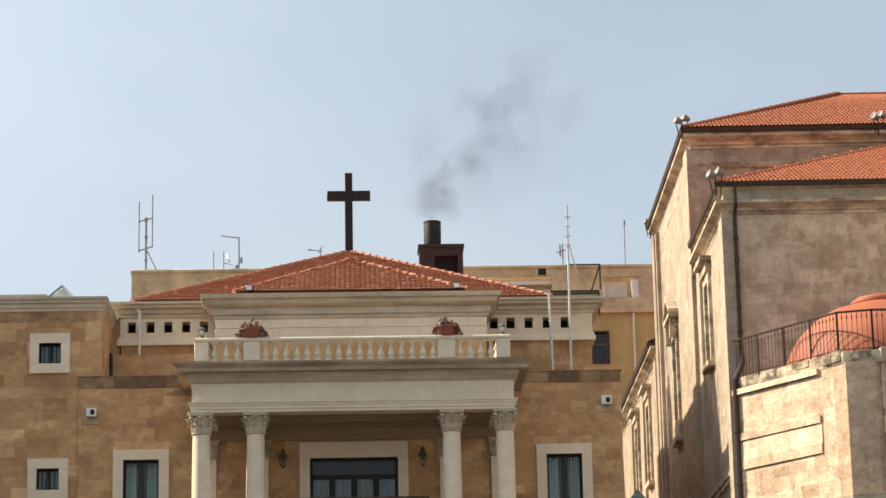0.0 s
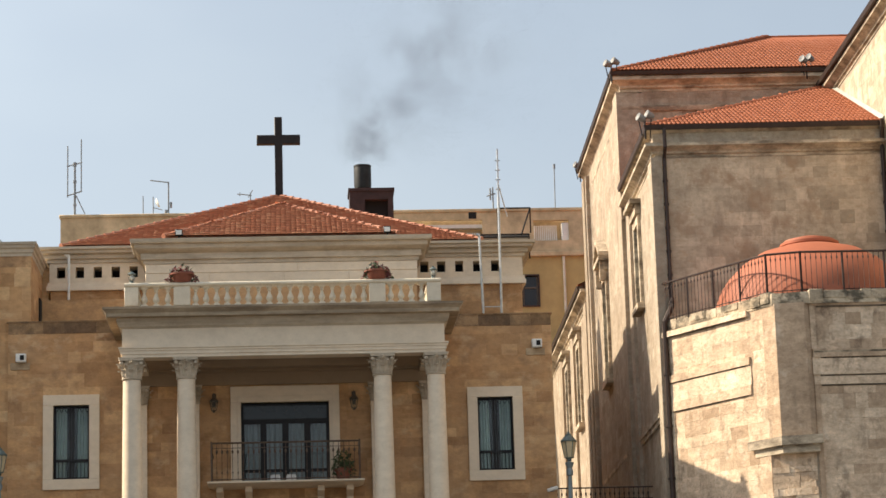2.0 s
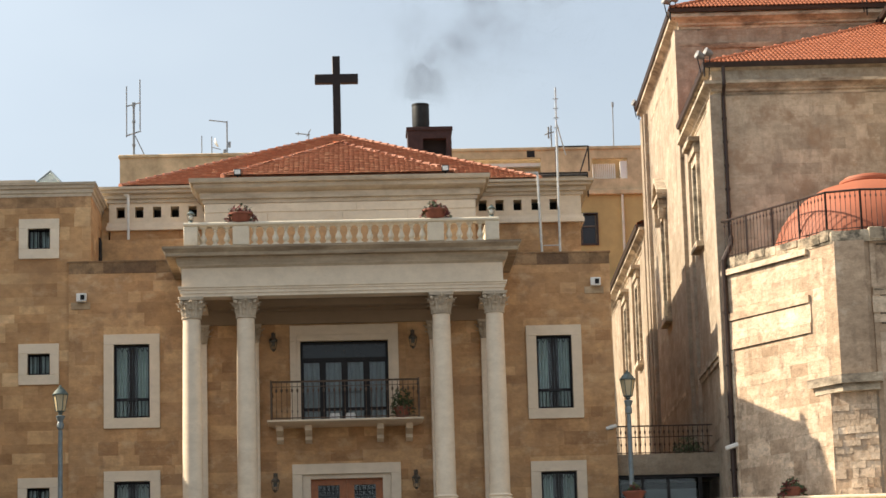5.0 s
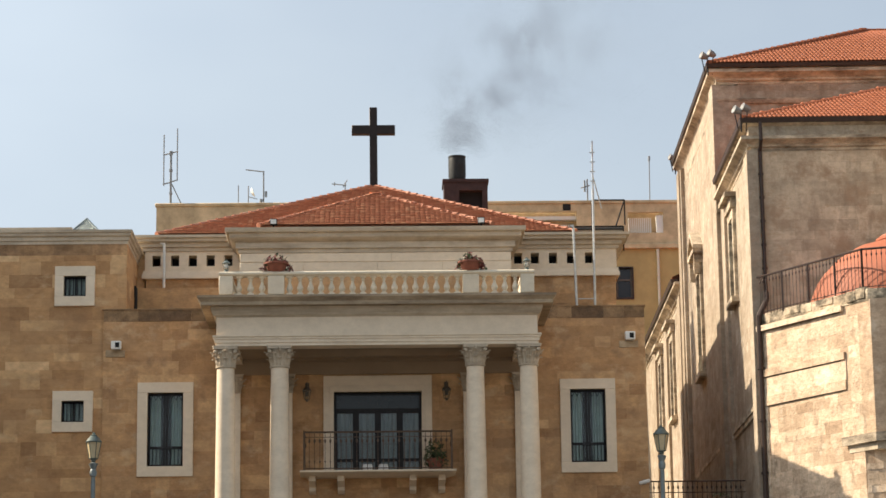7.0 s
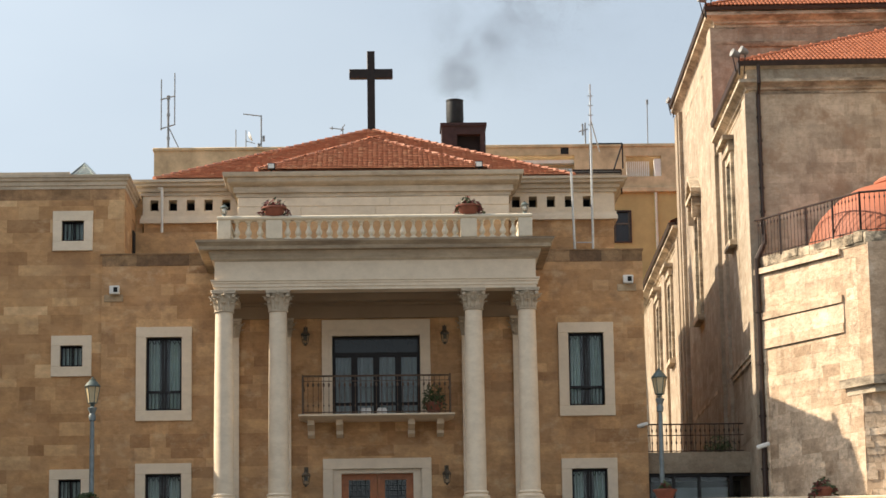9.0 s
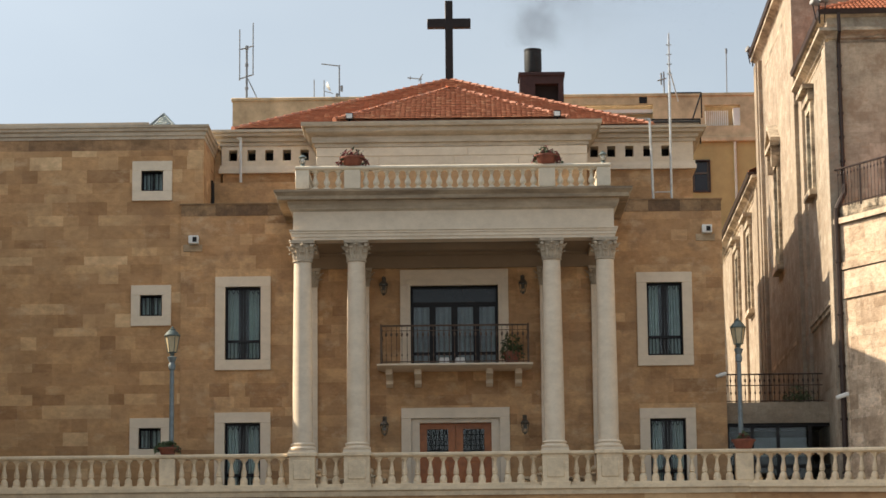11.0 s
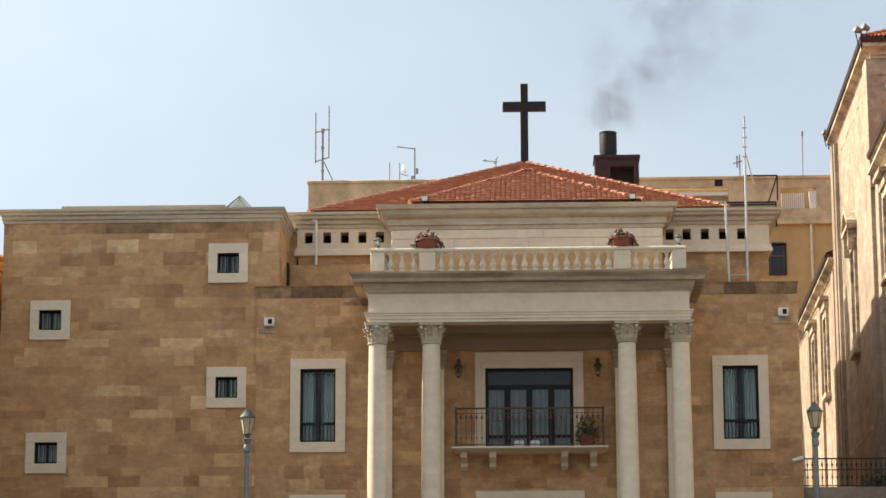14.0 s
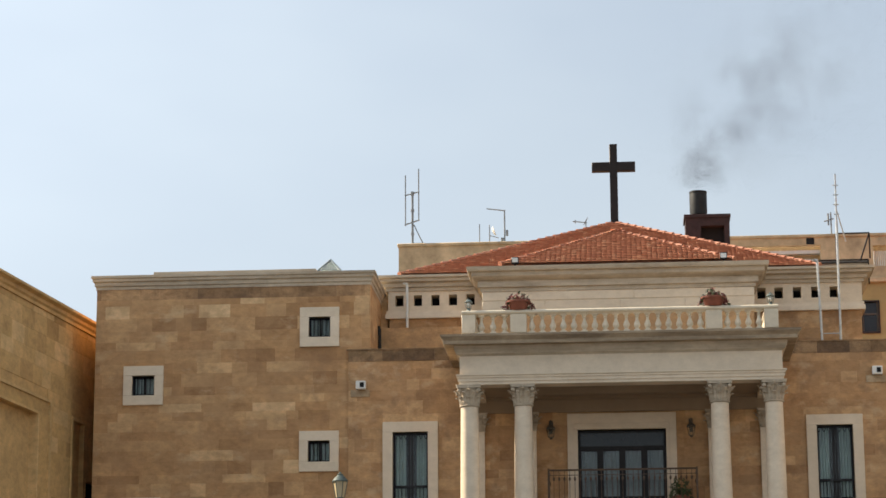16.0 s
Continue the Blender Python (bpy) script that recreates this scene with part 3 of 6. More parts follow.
roof = Mesh()
E0, EZ = (-5.65, 2.28), 14.86
E1, APEX = (5.0, 2.28), (-0.17, 7.75, 17.40)
BACK = 13.2
roof.add([(*E0, EZ), (*E1, EZ), (E1[0], BACK, EZ), (E0[0], BACK, EZ), APEX], [(0, 1, 4), (1, 2, 4), (2, 3, 4), (3, 0, 4), (0, 3, 2, 1)])
H0, H1, HZ, HAP = (-3.0, 0.82), (2.8, 0.82), 14.74, (-0.1, 3.72, 16.2)
HB = (-0.1, 5.35, 16.2)
roof.add([(*H0, HZ), (*H1, HZ), (2.8, 3.2, HZ), (-3.0, 3.2, HZ), HAP, HB], [(0, 1, 4), (1, 2, 5, 4), (3, 0, 4, 5), (2, 3, 5)])
roof = part("roof", roof, M_TILE, palace, "terracotta barrel-tiled hipped roof")


def in_tri(pts):
    (x0, y0), (x1, y1), (x2, y2) = [p[:2] for p in pts]

    def test(x, y):
        s = [(x1 - x0) * (y - y0) - (y1 - y0) * (x - x0), (x2 - x1) * (y - y1) - (y2 - y1) * (x - x1), (x0 - x2) * (y - y2) - (y0 - y2) * (x - x2)]
        return all(v >= -1e-6 for v in s) or all(v <= 1e-6 for v in s)
    return test


T_W, T_L = 0.125, 0.17
main_up = Vector((0, APEX[1] - E0[1], APEX[2] - EZ))
tri_main, tri_hip = in_tri([E0, E1, APEX]), in_tri([H0, H1, HAP])


def hip_cover(x, y):
    return abs(x + 0.1) < 2.9 - max(0, y - 0.82) * 1.0


tiled(roof, (*H0, HZ + 0.02), (*H1, HZ + 0.02), (0, HAP[1] - H0[1], HAP[2] - HZ), tri_hip, T_W, T_L, M_TILE, 180, 11)
tiled(roof, (*E0, EZ + 0.02), (*E1, EZ + 0.02), main_up, tri_main, T_W, T_L, M_TILE, 110, 12)
tiled(roof, (2.8, 0.82, HZ + 0.02), (2.8, 5.4, HZ + 0.02), (-2.9, 0, HAP[2] - HZ), lambda x, y: x > -0.1 and y > 3.72 - (x + 0.1) and y < 5.6, T_W, T_L, M_TILE, 0, 13)
tiled(roof, (-3.0, 5.4, HZ + 0.02), (-3.0, 0.82, HZ + 0.02), (2.9, 0, HAP[2] - HZ), lambda x, y: x < -0.1 and y > 3.72 + (x + 0.1) and y < 5.6, T_W, T_L, M_TILE, 0, 14)
for a, b in (((*E0, EZ), APEX), ((*E1, EZ), APEX), ((*H0, HZ), HAP), ((*H1, HZ), HAP), (HAP, HB)):
    ridge_tiles(roof, a, b, 0.074, M_RIDGE, 0.3)

# ---- windows and doors of the palace ----


def surround(h, inn, y, depth=0.06, sill=True):
    """A flat marble frame round an opening."""
    m, y0, y1 = Mesh(), y - depth, y + 0.3
    m.soft_box(h[0], h[1], y0, y1, inn[3], h[3])
    if sill:
        m.soft_box(h[0], h[1], y0, y1, h[2], inn[2])
    m.soft_box(h[0], inn[0], y0, y1, inn[2], inn[3])
    m.soft_box(inn[1], h[1], y0, y1, inn[2], inn[3])
    return m


def folds(x0, x1, z0, z1, y, n):
    """A hanging curtain with folds."""
    m, k = Mesh(), n * 6
    for z in (z0, z1):
        m.v += [(x0 + (x1 - x0) * i / k, y + 0.028 * math.sin(i * 2 * math.pi / 6) + 0.01 * math.sin(i * 0.9), z) for i in range(k + 1)]
    m.f += [(i, i + 1, k + 2 + i, k + 1 + i) for i in range(k)]
    return m


def grille(win, x0, x1, z0, z1, y, n, r=0.011):
    """Upright iron bars before a window, each by itself, between two cross rails."""
    upright, cross = Mesh().tube((0, 0, z0), (0, 0, z1), r, 5).data("bar", M_IRON), Mesh().tube((x0, y, 0), (x1, y, 0), r * 1.3, 5).data("grille_rail", M_IRON)
    for i in range(n + 1):
        put("bar", upright, win, pose(x0 + (x1 - x0) * i / n, y, 0))
    for z in (z0 + 0.02, z1 - 0.02):
        put("grille_rail", cross, win, pose(0, 0, z))


def sash(x0, x1, z0, z1, y, mullions, rails, w=0.05):
    """A glazed leaf's frame, one plate with an opening for each pane."""
    xs, zs = [x0 + w / 2, *sorted(mullions), x1 - w / 2], [z0 + w / 2, *sorted(rails), z1 - w / 2]
    panes = [(a + w / 2, b - w / 2, c + w / 2, d - w / 2) for a, b in zip(xs, xs[1:]) if b - a > w + 0.01 for c, d in zip(zs, zs[1:])]
    return wall_core(Mesh(), wall_frame(0, y, 0)[0], x0, x1, z0, z1, panes, 0.06)


def palace_window(h, inn, y, tall):
    win = part("window", surround(h, inn, y), M_FRAME, palace, "square marble-framed barred window" if not tall else "tall marble-framed casement window with curtains")
    x0, x1, z0, z1 = inn
    yy = y + 0.14
    mid = (x0 + x1) / 2
    if tall:
        part("casement", sash(x0, x1, z0, z1, yy, [mid - 0.035, mid + 0.035], [z0 + 0.47] if z1 - z0 > 1.6 else []), M_IRON, win)
        grille(win, x0 + 0.03, x1 - 0.03, z0 + 0.02, z0 + 0.45, yy - 0.07, 9, 0.008)
        scroll = Mesh()
        for i in range(7):
            cx = x0 + 0.06 + (x1 - x0 - 0.12) * i / 6
            scroll.tube((cx - 0.05, yy - 0.05, z1 - 0.05), (cx, yy - 0.05, z1 - 0.16), 0.008, 5).tube((cx + 0.05, yy - 0.05, z1 - 0.05), (cx, yy - 0.05, z1 - 0.16), 0.008, 5)
        part("scrollwork", scroll, M_IRON, win)
        part("curtain", folds(x0 + 0.03, mid - 0.125, z0, z1, yy + 0.13, 4), M_CURTAIN, win, "grey-green pleated curtain")
        part("curtain", folds(mid + 0.125, x1 - 0.03, z0, z1, yy + 0.13, 4), M_CURTAIN, win, "grey-green pleated curtain")
    else:
        part("casement", sash(x0, x1, z0, z1, yy, [mid], [], 0.035), M_IRON, win)
        grille(win, x0 + 0.02, x1 - 0.02, z0 + 0.01, z1 - 0.01, yy - 0.08, 5, 0.012)
        part("curtain", folds(x0 + 0.02, x1 - 0.02, z0, z1, yy + 0.12, 3), M_CURTAIN, win)
    part("pane", Mesh().box(x0, x1, yy + 0.02, yy + 0.028, z0, z1), M_GLASS, win).visible_shadow = False
    part("room_dark", Mesh().box(x0 - 0.05, x1 + 0.05, yy + 0.27, yy + 0.3, z0 - 0.05, z1 + 0.05), M_DARK, win)


for h in TALL[:2]:
    palace_window(h, inner(h, 0.245, 0.25), 0, True)
for h in TALL[2:]:
    palace_window(h, inner(h, 0.245, 0.25, 0.06), 0, True)
for h in SMALL:
    palace_window(h, inner(h, 0.22, 0.24), WING_Y, False)

# balcony door
inn = inner(DOOR_UP, 0.25, 0.39, 0)
door_up = part("balcony_door", surround(DOOR_UP, inn, 0, 0.07, False), M_FRAME, palace, "wide glazed balcony door in a marble frame")
part("inner_frame", surround((DOOR_UP[0] + 0.16, DOOR_UP[1] - 0.16, 8.46, 10.6), (inn[0] - 0.002, inn[1] + 0.002, 8.46, 10.47), -0.075, 0.02, False), M_FRAME, door_up)
x0, x1, z0, z1 = inn
w4 = (x1 - x0) / 4
part("transom", sash(x0, x1, z1 - 0.44, z1, 0.155, [], [], 0.06), M_IRON, door_up)
# opaque near-black panel fills the transom
part("transom_glass", Mesh().box(x0 + 0.05, x1 - 0.05, 0.17, 0.185, z1 - 0.4, z1 - 0.05), M_DARK_PANE, door_up)
for i in range(4):
    part("casement", sash(x0 + w4 * i, x0 + w4 * (i + 1), z0, z1 - 0.42, 0.16, [], [z0 + 0.36], 0.075), M_IRON, door_up)
part("pane", Mesh().box(x0, x1, 0.19, 0.2, z0, z1 - 0.42), M_GLASS, door_up).visible_shadow = False
for i in range(4):
    part("curtain", folds(x0 + w4 * i + 0.06, x0 + w4 * (i + 1) - 0.06, z0, z1 - 0.42, 0.3, 3), M_CURTAIN_DIM, door_up, "pale curtain behind the glass")
part("room_dark", Mesh().box(x0 - 0.05, x1 + 0.05, 0.45, 0.48, z0 - 0.05, z1 + 0.05), M_DARK, door_up)

# entrance door
inn = inner(DOOR_LOW, 0.235, 0.25, 0)
door_low = part("entrance_door", surround(DOOR_LOW, inn, 0, 0.07, False), M_FRAME, palace, "varnished wooden double door in a marble frame")
x0, x1, z0, z1 = inn
part("reveal", Mesh().box(x0, x0 + 0.2, 0.02, 0.3, z0, z1).box(x1 - 0.2, x1, 0.02, 0.3, z0, z1).box(x0 + 0.2, x1 - 0.2, 0.02, 0.3, z1 - 0.1, z1), M_FRAME, door_low)
for a, b in ((x0 + 0.2, (x0 + x1) / 2 - 0.006), ((x0 + x1) / 2 + 0.006, x1 - 0.2)):
    leaf = Mesh()
    leaf.box(a, b, 0.22, 0.27, z1 - 0.24, z1 - 0.1).box(a, b, 0.22, 0.27, z0, z0 + 0.95)
    leaf.box(a, a + 0.17, 0.22, 0.27, z0 + 0.95, z1 - 0.24).box(b - 0.17, b, 0.22, 0.27, z0 + 0.95, z1 - 0.24)
    leaf.soft_box(a + 0.17, b - 0.17, 0.2, 0.25, z0 + 0.15, z0 + 0.8, 0.02)
    leaf = part("door_leaf", leaf, M_WOOD, door_low)
    lattice = Mesh()
    for i in range(1, 5):
        x = a + 0.17 + (b - a - 0.34) * i / 5
        lattice.tube((x, 0.23, z0 + 0.95), (x, 0.23, z1 - 0.24), 0.012, 5)
    for i in range(1, 5):
        z = z0 + 0.95 + (z1 - z0 - 1.19) * i / 5
        lattice.tube((a + 0.17, 0.232, z), (b - 0.17, 0.232, z), 0.012, 5)
    part("lattice", lattice, M_IRON, leaf)
    part("pane", Mesh().box(a + 0.17, b - 0.17, 0.245, 0.252, z0 + 0.95, z1 - 0.24), M_GLASS, leaf)
    part("room_dark", Mesh().box(a, b, 0.36, 0.38, z0 + 0.9, z1 - 0.2), M_DARK, leaf)

# balcony
slab = Mesh().sweep([(-1.9, 0), (-1.9, -1.0), (1.75, -1.0), (1.75, 0)], [(-0.9, 8.36), (-0.14, 8.36), (-0.05, 8.39), (0.0, 8.4), (0.02, 8.41), (0.02, 8.45), (-0.9, 8.45)])
slab.box(-1.2, 1.1, -0.2, -0.01, 8.365, 8.445)
balcony = part("balcony", slab, M_MARBLE, palace, "shallow marble balcony with iron railing")
for x in (-1.64, -0.96, 0.75, 1.44):
    part("bracket", Mesh().sweep([(x - 0.08, 0), (x + 0.08, 0)], [(-0.02, 7.98), (0.12, 8.0), (0.2, 8.06), (0.2, 8.14), (0.5, 8.2), (0.62, 8.24), (0.62, 8.36), (-0.02, 8.36)]), M_MARBLE, balcony)


def bar_data(high, r, knobs, material):
    """One upright railing bar with small knobs, standing at the origin."""
    m = Mesh().tube((0, 0, 0), (0, 0, high), r, 5)
    for z, k, s in knobs:
        m.ball((0, 0, z), k, 6, s)
    return m.data("bar", material)


def railing_run(root, pts, z, high, gap, data, frame_mesh, rails):
    """Level rails along a path, and a bar at every gap."""
    for a, b in zip(pts, pts[1:]):
        a, b = Vector(a), Vector(b)
        for dz, r in rails:
            frame_mesh.tube((*a, z + dz), (*b, z + dz), r, 6)
        n = max(2, round((b - a).length / gap))
        for i in range(n):
            p = a.lerp(b, i / n)
            put("bar", data, root, pose(p.x, p.y, z))


frame_mesh = Mesh()
BAR_BALC = bar_data(0.91, 0.007, [(0.7, 0.026, 2.0), (0.21, 0.018, 1.6)], M_BALCONY)
railing_run(balcony, [(-1.82, -0.02), (-1.82, -0.92), (1.67, -0.92), (1.67, -0.02)], 8.45, 0.91, 0.125, BAR_BALC, frame_mesh, ((0.91, 0.022), (0.79, 0.008), (0.05, 0.012)))
for x in (-1.82, 1.67):
    frame_mesh.box(x - 0.02, x + 0.02, -0.94, -0.9, 8.45, 9.4)
part("railing", frame_mesh, M_BALCONY, balcony, "thin brown iron railing with small finials")

# ---- portico ----
COLS, COL_Y = (-3.57, -2.325, 2.19, 3.425), -2.5
column_shaft = Mesh().lathe([(0.235 - 0.032 * t ** 1.7, 6.46 + 4.17 * t) for t in [i / 10 for i in range(11)]], 0, 0, 28)
column_base = Mesh().box(-0.31, 0.31, -0.31, 0.31, 6.22, 6.28).lathe([(0.24, 6.28), (0.3, 6.29), (0.315, 6.325), (0.3, 6.36), (0.265, 6.37), (0.258, 6.39), (0.275, 6.40), (0.283, 6.42), (0.27, 6.445), (0.24, 6.46)], 0, 0, 28)


def acanthus():
    """A leafy capital: a bell with two rings of curling leaves, corner scrolls and a concave slab."""
    m = Mesh().lathe([(0.205, 0), (0.235, 0.015), (0.235, 0.035), (0.2, 0.045), (0.2, 0.16), (0.215, 0.3), (0.26, 0.42)], 0, 0, 24)
    for ring, (z0, ln, cnt, off) in enumerate(((0.045, 0.19, 8, 0.0), (0.10, 0.25, 8, 0.5), (0.26, 0.14, 8, 0.0))):
        for i in range(cnt):
            a = 2 * math.pi * (i + off) / cnt
            d, s = Vector((math.cos(a), math.sin(a), 0)), Vector((-math.sin(a), math.cos(a), 0))
            pts = [(0.205 + ring * 0.012, 0.0), (0.215 + ring * 0.02, 0.55), (0.25 + ring * 0.02, 0.85), (0.295 + ring * 0.02, 1.0), (0.31 + ring * 0.02, 0.88)]
            wid = [0.075, 0.08, 0.075, 0.05, 0.03]
            vs = []
            for (r, t), w in zip(pts, wid):
                for k in (-1, -0.45, 0, 0.45, 1):
                    vs.append(d * (r + 0.02 * (abs(k) == 0.45) - 0.012 * (abs(k) == 1)) + s * (w * k) + Vector((0, 0, z0 + ln * t - 0.012 * (abs(k) == 1))))
            m.add(vs, [(j * 5 + k, j * 5 + k + 1, j * 5 + k + 6, j * 5 + k + 5) for j in range(4) for k in range(4)])
    for sx in (-1, 1):
        for sy in (-1, 1):
            m.ball((0.225 * sx, 0.225 * sy, 0.375), 0.05, 8)
            m.tube((0.13 * sx, 0.13 * sy, 0.26), (0.225 * sx, 0.225 * sy, 0.4), 0.022, 6)
    n, poly = 6, []
    cs = [(-0.3, -0.3), (0.3, -0.3), (0.3, 0.3), (-0.3, 0.3)]
    for i in range(4):
        a, b = Vector(cs[i]), Vector(cs[(i + 1) % 4])
        for k in range(n):
            p = a.lerp(b, (k + 0.5) / n) if 0 < k < n - 1 else a.lerp(b, 0.05 if k == 0 else 0.95)
            poly.append(tuple(p * (1 - 0.16 * math.sin(math.pi * (k + 0.5) / n))))
    m.prism(poly, 0.43, 0.475).prism([(x * 1.04, y * 1.04) for x, y in poly], 0.475, 0.5)
    for i in range(4):
        a = math.pi / 2 * i
        m.ball((0.245 * math.cos(a), 0.245 * math.sin(a), 0.44), 0.04, 8)
    return m


D_SHAFT, D_BASE, D_CAP = column_shaft.data("shaft", M_MARBLE), column_base.data("base", M_MARBLE), acanthus().data("capital", M_CORNICE)
ped = Mesh().soft_box(-0.33, 0.33, -0.33, 0.33, TERRACE - 0.02, TERRACE + 0.09).soft_box(-0.295, 0.295, -0.295, 0.295, TERRACE + 0.09, 6.14)
ped.soft_box(-0.34, 0.34, -0.34, 0.34, 6.14, 6.22)
ped.soft_box(-0.2, 0.2, -0.318, -0.28, TERRACE + 0.19, 6.05, 0.015)
D_PED = ped.data("pedestal", M_BALUSTER)
for x in COLS:
    col = put("column", D_SHAFT, palace, pose(x, COL_Y, 0), "smooth cream marble column with leafy capital")
    put("base", D_BASE, col)
    put("pedestal", D_PED, col)
    put("capital", D_CAP, col, pose(0, 0, 10.63))
    pil = part("pilaster", Mesh().box(x - 0.2, x + 0.2, -0.1, 0, TERRACE, 10.45).box(x - 0.24, x + 0.24, -0.14, 0, TERRACE, TERRACE + 0.3), M_MARBLE, palace)
    put("capital", D_CAP, pil, pose(x, -0.05, 10.43) @ Matrix.Diagonal((0.95, 0.5, 0.9, 1)))

ent_front = COL_Y - 0.235
ENT = [(-3.79, 0), (-3.79, ent_front), (3.65, ent_front), (3.65, 0)]
arch = Mesh().sweep(ENT, [(-0.47, 11.13), (0.0, 11.13), (0.0, 11.2), (0.025, 11.205), (0.025, 11.28), (0.05, 11.285), (0.05, 11.32), (0.075, 11.34), (0.075, 11.37), (0, 11.38), (-0.47, 11.38)])
ent = part("architrave", arch, M_MARBLE, palace)
part("frieze", Mesh().sweep(ENT, [(-0.47, 11.38), (-0.012, 11.38), (-0.012, 11.80), (-0.47, 11.80)]), M_MARBLE, palace)
part("bed_moulding", Mesh().sweep(ENT, [(-0.47, 11.80), (0.0, 11.80), (0.03, 11.83), (0.06, 11.85), (0.07, 11.90), (0.1, 11.93), (0.11, 11.98), (0.11, 12.03), (-0.47, 12.03)]), M_CORNICE, palace)
part("cornice", Mesh().sweep(ENT, [(-0.47, 12.03), (0.33, 12.03), (0.33, 12.11), (0.35, 12.13), (0.39, 12.18), (0.41, 12.2), (0.41, 12.25), (-0.47, 12.25)]), M_WEATHERED, palace, "rain-stained projecting portico cornice")
part("portico_deck", Mesh().box(-3.4, 3.26, ent_front + 0.45, 0, 11.9, 12.25), M_ROOFING, palace)
# ceiling, beams and wall bands share one tan, darker than the cornice
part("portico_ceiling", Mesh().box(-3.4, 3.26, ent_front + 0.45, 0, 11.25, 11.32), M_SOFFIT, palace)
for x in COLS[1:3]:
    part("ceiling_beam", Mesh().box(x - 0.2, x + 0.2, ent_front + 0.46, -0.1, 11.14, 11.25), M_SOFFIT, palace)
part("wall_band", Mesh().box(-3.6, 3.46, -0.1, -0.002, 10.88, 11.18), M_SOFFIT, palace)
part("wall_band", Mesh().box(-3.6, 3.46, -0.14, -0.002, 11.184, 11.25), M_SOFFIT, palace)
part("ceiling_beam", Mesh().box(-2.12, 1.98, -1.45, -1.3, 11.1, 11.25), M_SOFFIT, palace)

# ---- balustrades ----


VASE = [(0.7, 0.0), (0.7, 0.05), (0.48, 0.08), (0.52, 0.11), (0.82, 0.19), (0.98, 0.3), (0.9, 0.4), (0.6, 0.55), (0.42, 0.68), (0.4, 0.78), (0.62, 0.82), (0.62, 0.86), (0.45, 0.88), (0.6, 0.94), (0.7, 1.0)]


def baluster(h, r, vase=False):
    """A turned stone baluster with square ends."""
    p = VASE if vase else [(0.98, 0.0), (1.0, 0.06), (0.94, 0.15), (0.72, 0.23), (0.5, 0.27), (0.48, 0.29), (0.72, 0.31), (0.74, 0.34), (0.66, 0.36), (0.74, 0.41), (0.7, 0.48), (0.54, 0.6), (0.41, 0.73), (0.36, 0.84), (0.38, 0.88), (0.56, 0.9), (0.56, 0.93), (0.7, 0.96), (0.72, 1.0)]
    m = Mesh().lathe([(a * r, h * (0.08 + 0.84 * t)) for a, t in p], 0, 0, 12)
    s = r * 0.92
    return m.box(-s, s, -s, s, 0, h * 0.08).box(-s, s, -s, s, h * 0.92, h)


def balustrade(root, a, b, z, h, posts, pitch, data, wide, mat):
    """A run along x from a to b at y = 0 of the root, with square posts at the given places (x, half width)."""
    low, top = z + 0.09, z + h - 0.1
    part("plinth", Mesh().soft_box(a, b, -wide, wide, z, low, 0.01), mat, root)
    part("handrail", Mesh().sweep([(a - 0.002, 0), (b + 0.002, 0)], [(-wide - 0.03, top + 0.035), (-wide + 0.01, top), (wide - 0.01, top), (wide + 0.03, top + 0.035), (wide + 0.03, top + 0.075), (wide, top + 0.1), (-wide, top + 0.1), (-wide - 0.03, top + 0.075)]), mat, root)
    for x, hw in posts:
        if hw:
            pm = Mesh().soft_box(x - hw, x + hw, -wide - 0.012, wide + 0.012, low, top, 0.01)
            part("post", pm, mat, root)
    edges = sorted([(x - hw, x + hw) for x, hw in posts])
    gaps = [(p[1], q[0]) for p, q in zip(edges, edges[1:])]
    for g0, g1 in gaps:
        n = max(1, round((g1 - g0) / pitch))
        for i in range(n):
            x = g0 + (g1 - g0) * (i + 0.5) / n
            put("baluster", data, root, pose(x, 0, low))


B_UP = baluster(0.44, 0.078, True).data("baluster", M_RAIL_UP)
UP_Y, UP_Z = FRONT - 2.6, 12.88
up_rail = thing("roof_balustrade", "cream stone balustrade of turned balusters on the portico", "balustrade", pose(0, UP_Y, 12.25))
balustrade(up_rail, -3.725, 3.585, 0, 0.63, [(-3.565, 0.16), (-2.406, 0.19), (2.11, 0.19), (3.425, 0.16)], 0.2433, B_UP, 0.11, M_RAIL_UP)
# unseen from the street; solid form inferred from the shadow edge on the church
for x in (-3.565, 3.425):
    side_run = thing("roof_parapet", "plain cream stone parapet along the side of the portico roof", "parapet", pose(x, UP_Y, 12.25), "side parapets of the portico")
    part("wall", Mesh().soft_box(-0.1, 0.1, 0.14, 3.5, 0, 0.55, 0.01), M_RAIL_UP, side_run)
    part("coping", Mesh().soft_box(-0.13, 0.13, 0.15, 3.5, 0.55, 0.625, 0.015), M_RAIL_UP, side_run)
B_LOW = baluster(0.62, 0.087).data("baluster", M_BALUSTER)
low_rail = thing("terrace_balustrade", "long cream stone balustrade of turned balusters along the terrace", "balustrade", pose(0, FRONT + COL_Y, TERRACE))
E = 0.345
segments = [[(-15.9, 0.2), (-11.3, 0.2), (-6.66, 0.18), (COLS[0] - E, 0)], [(COLS[0] + E, 0), (COLS[1] - E, 0)], [(COLS[1] + E, 0), (COLS[2] - E, 0)],
            [(COLS[2] + E, 0), (COLS[3] - E, 0)], [(COLS[3] + E, 0), (6.5, 0.2)]]
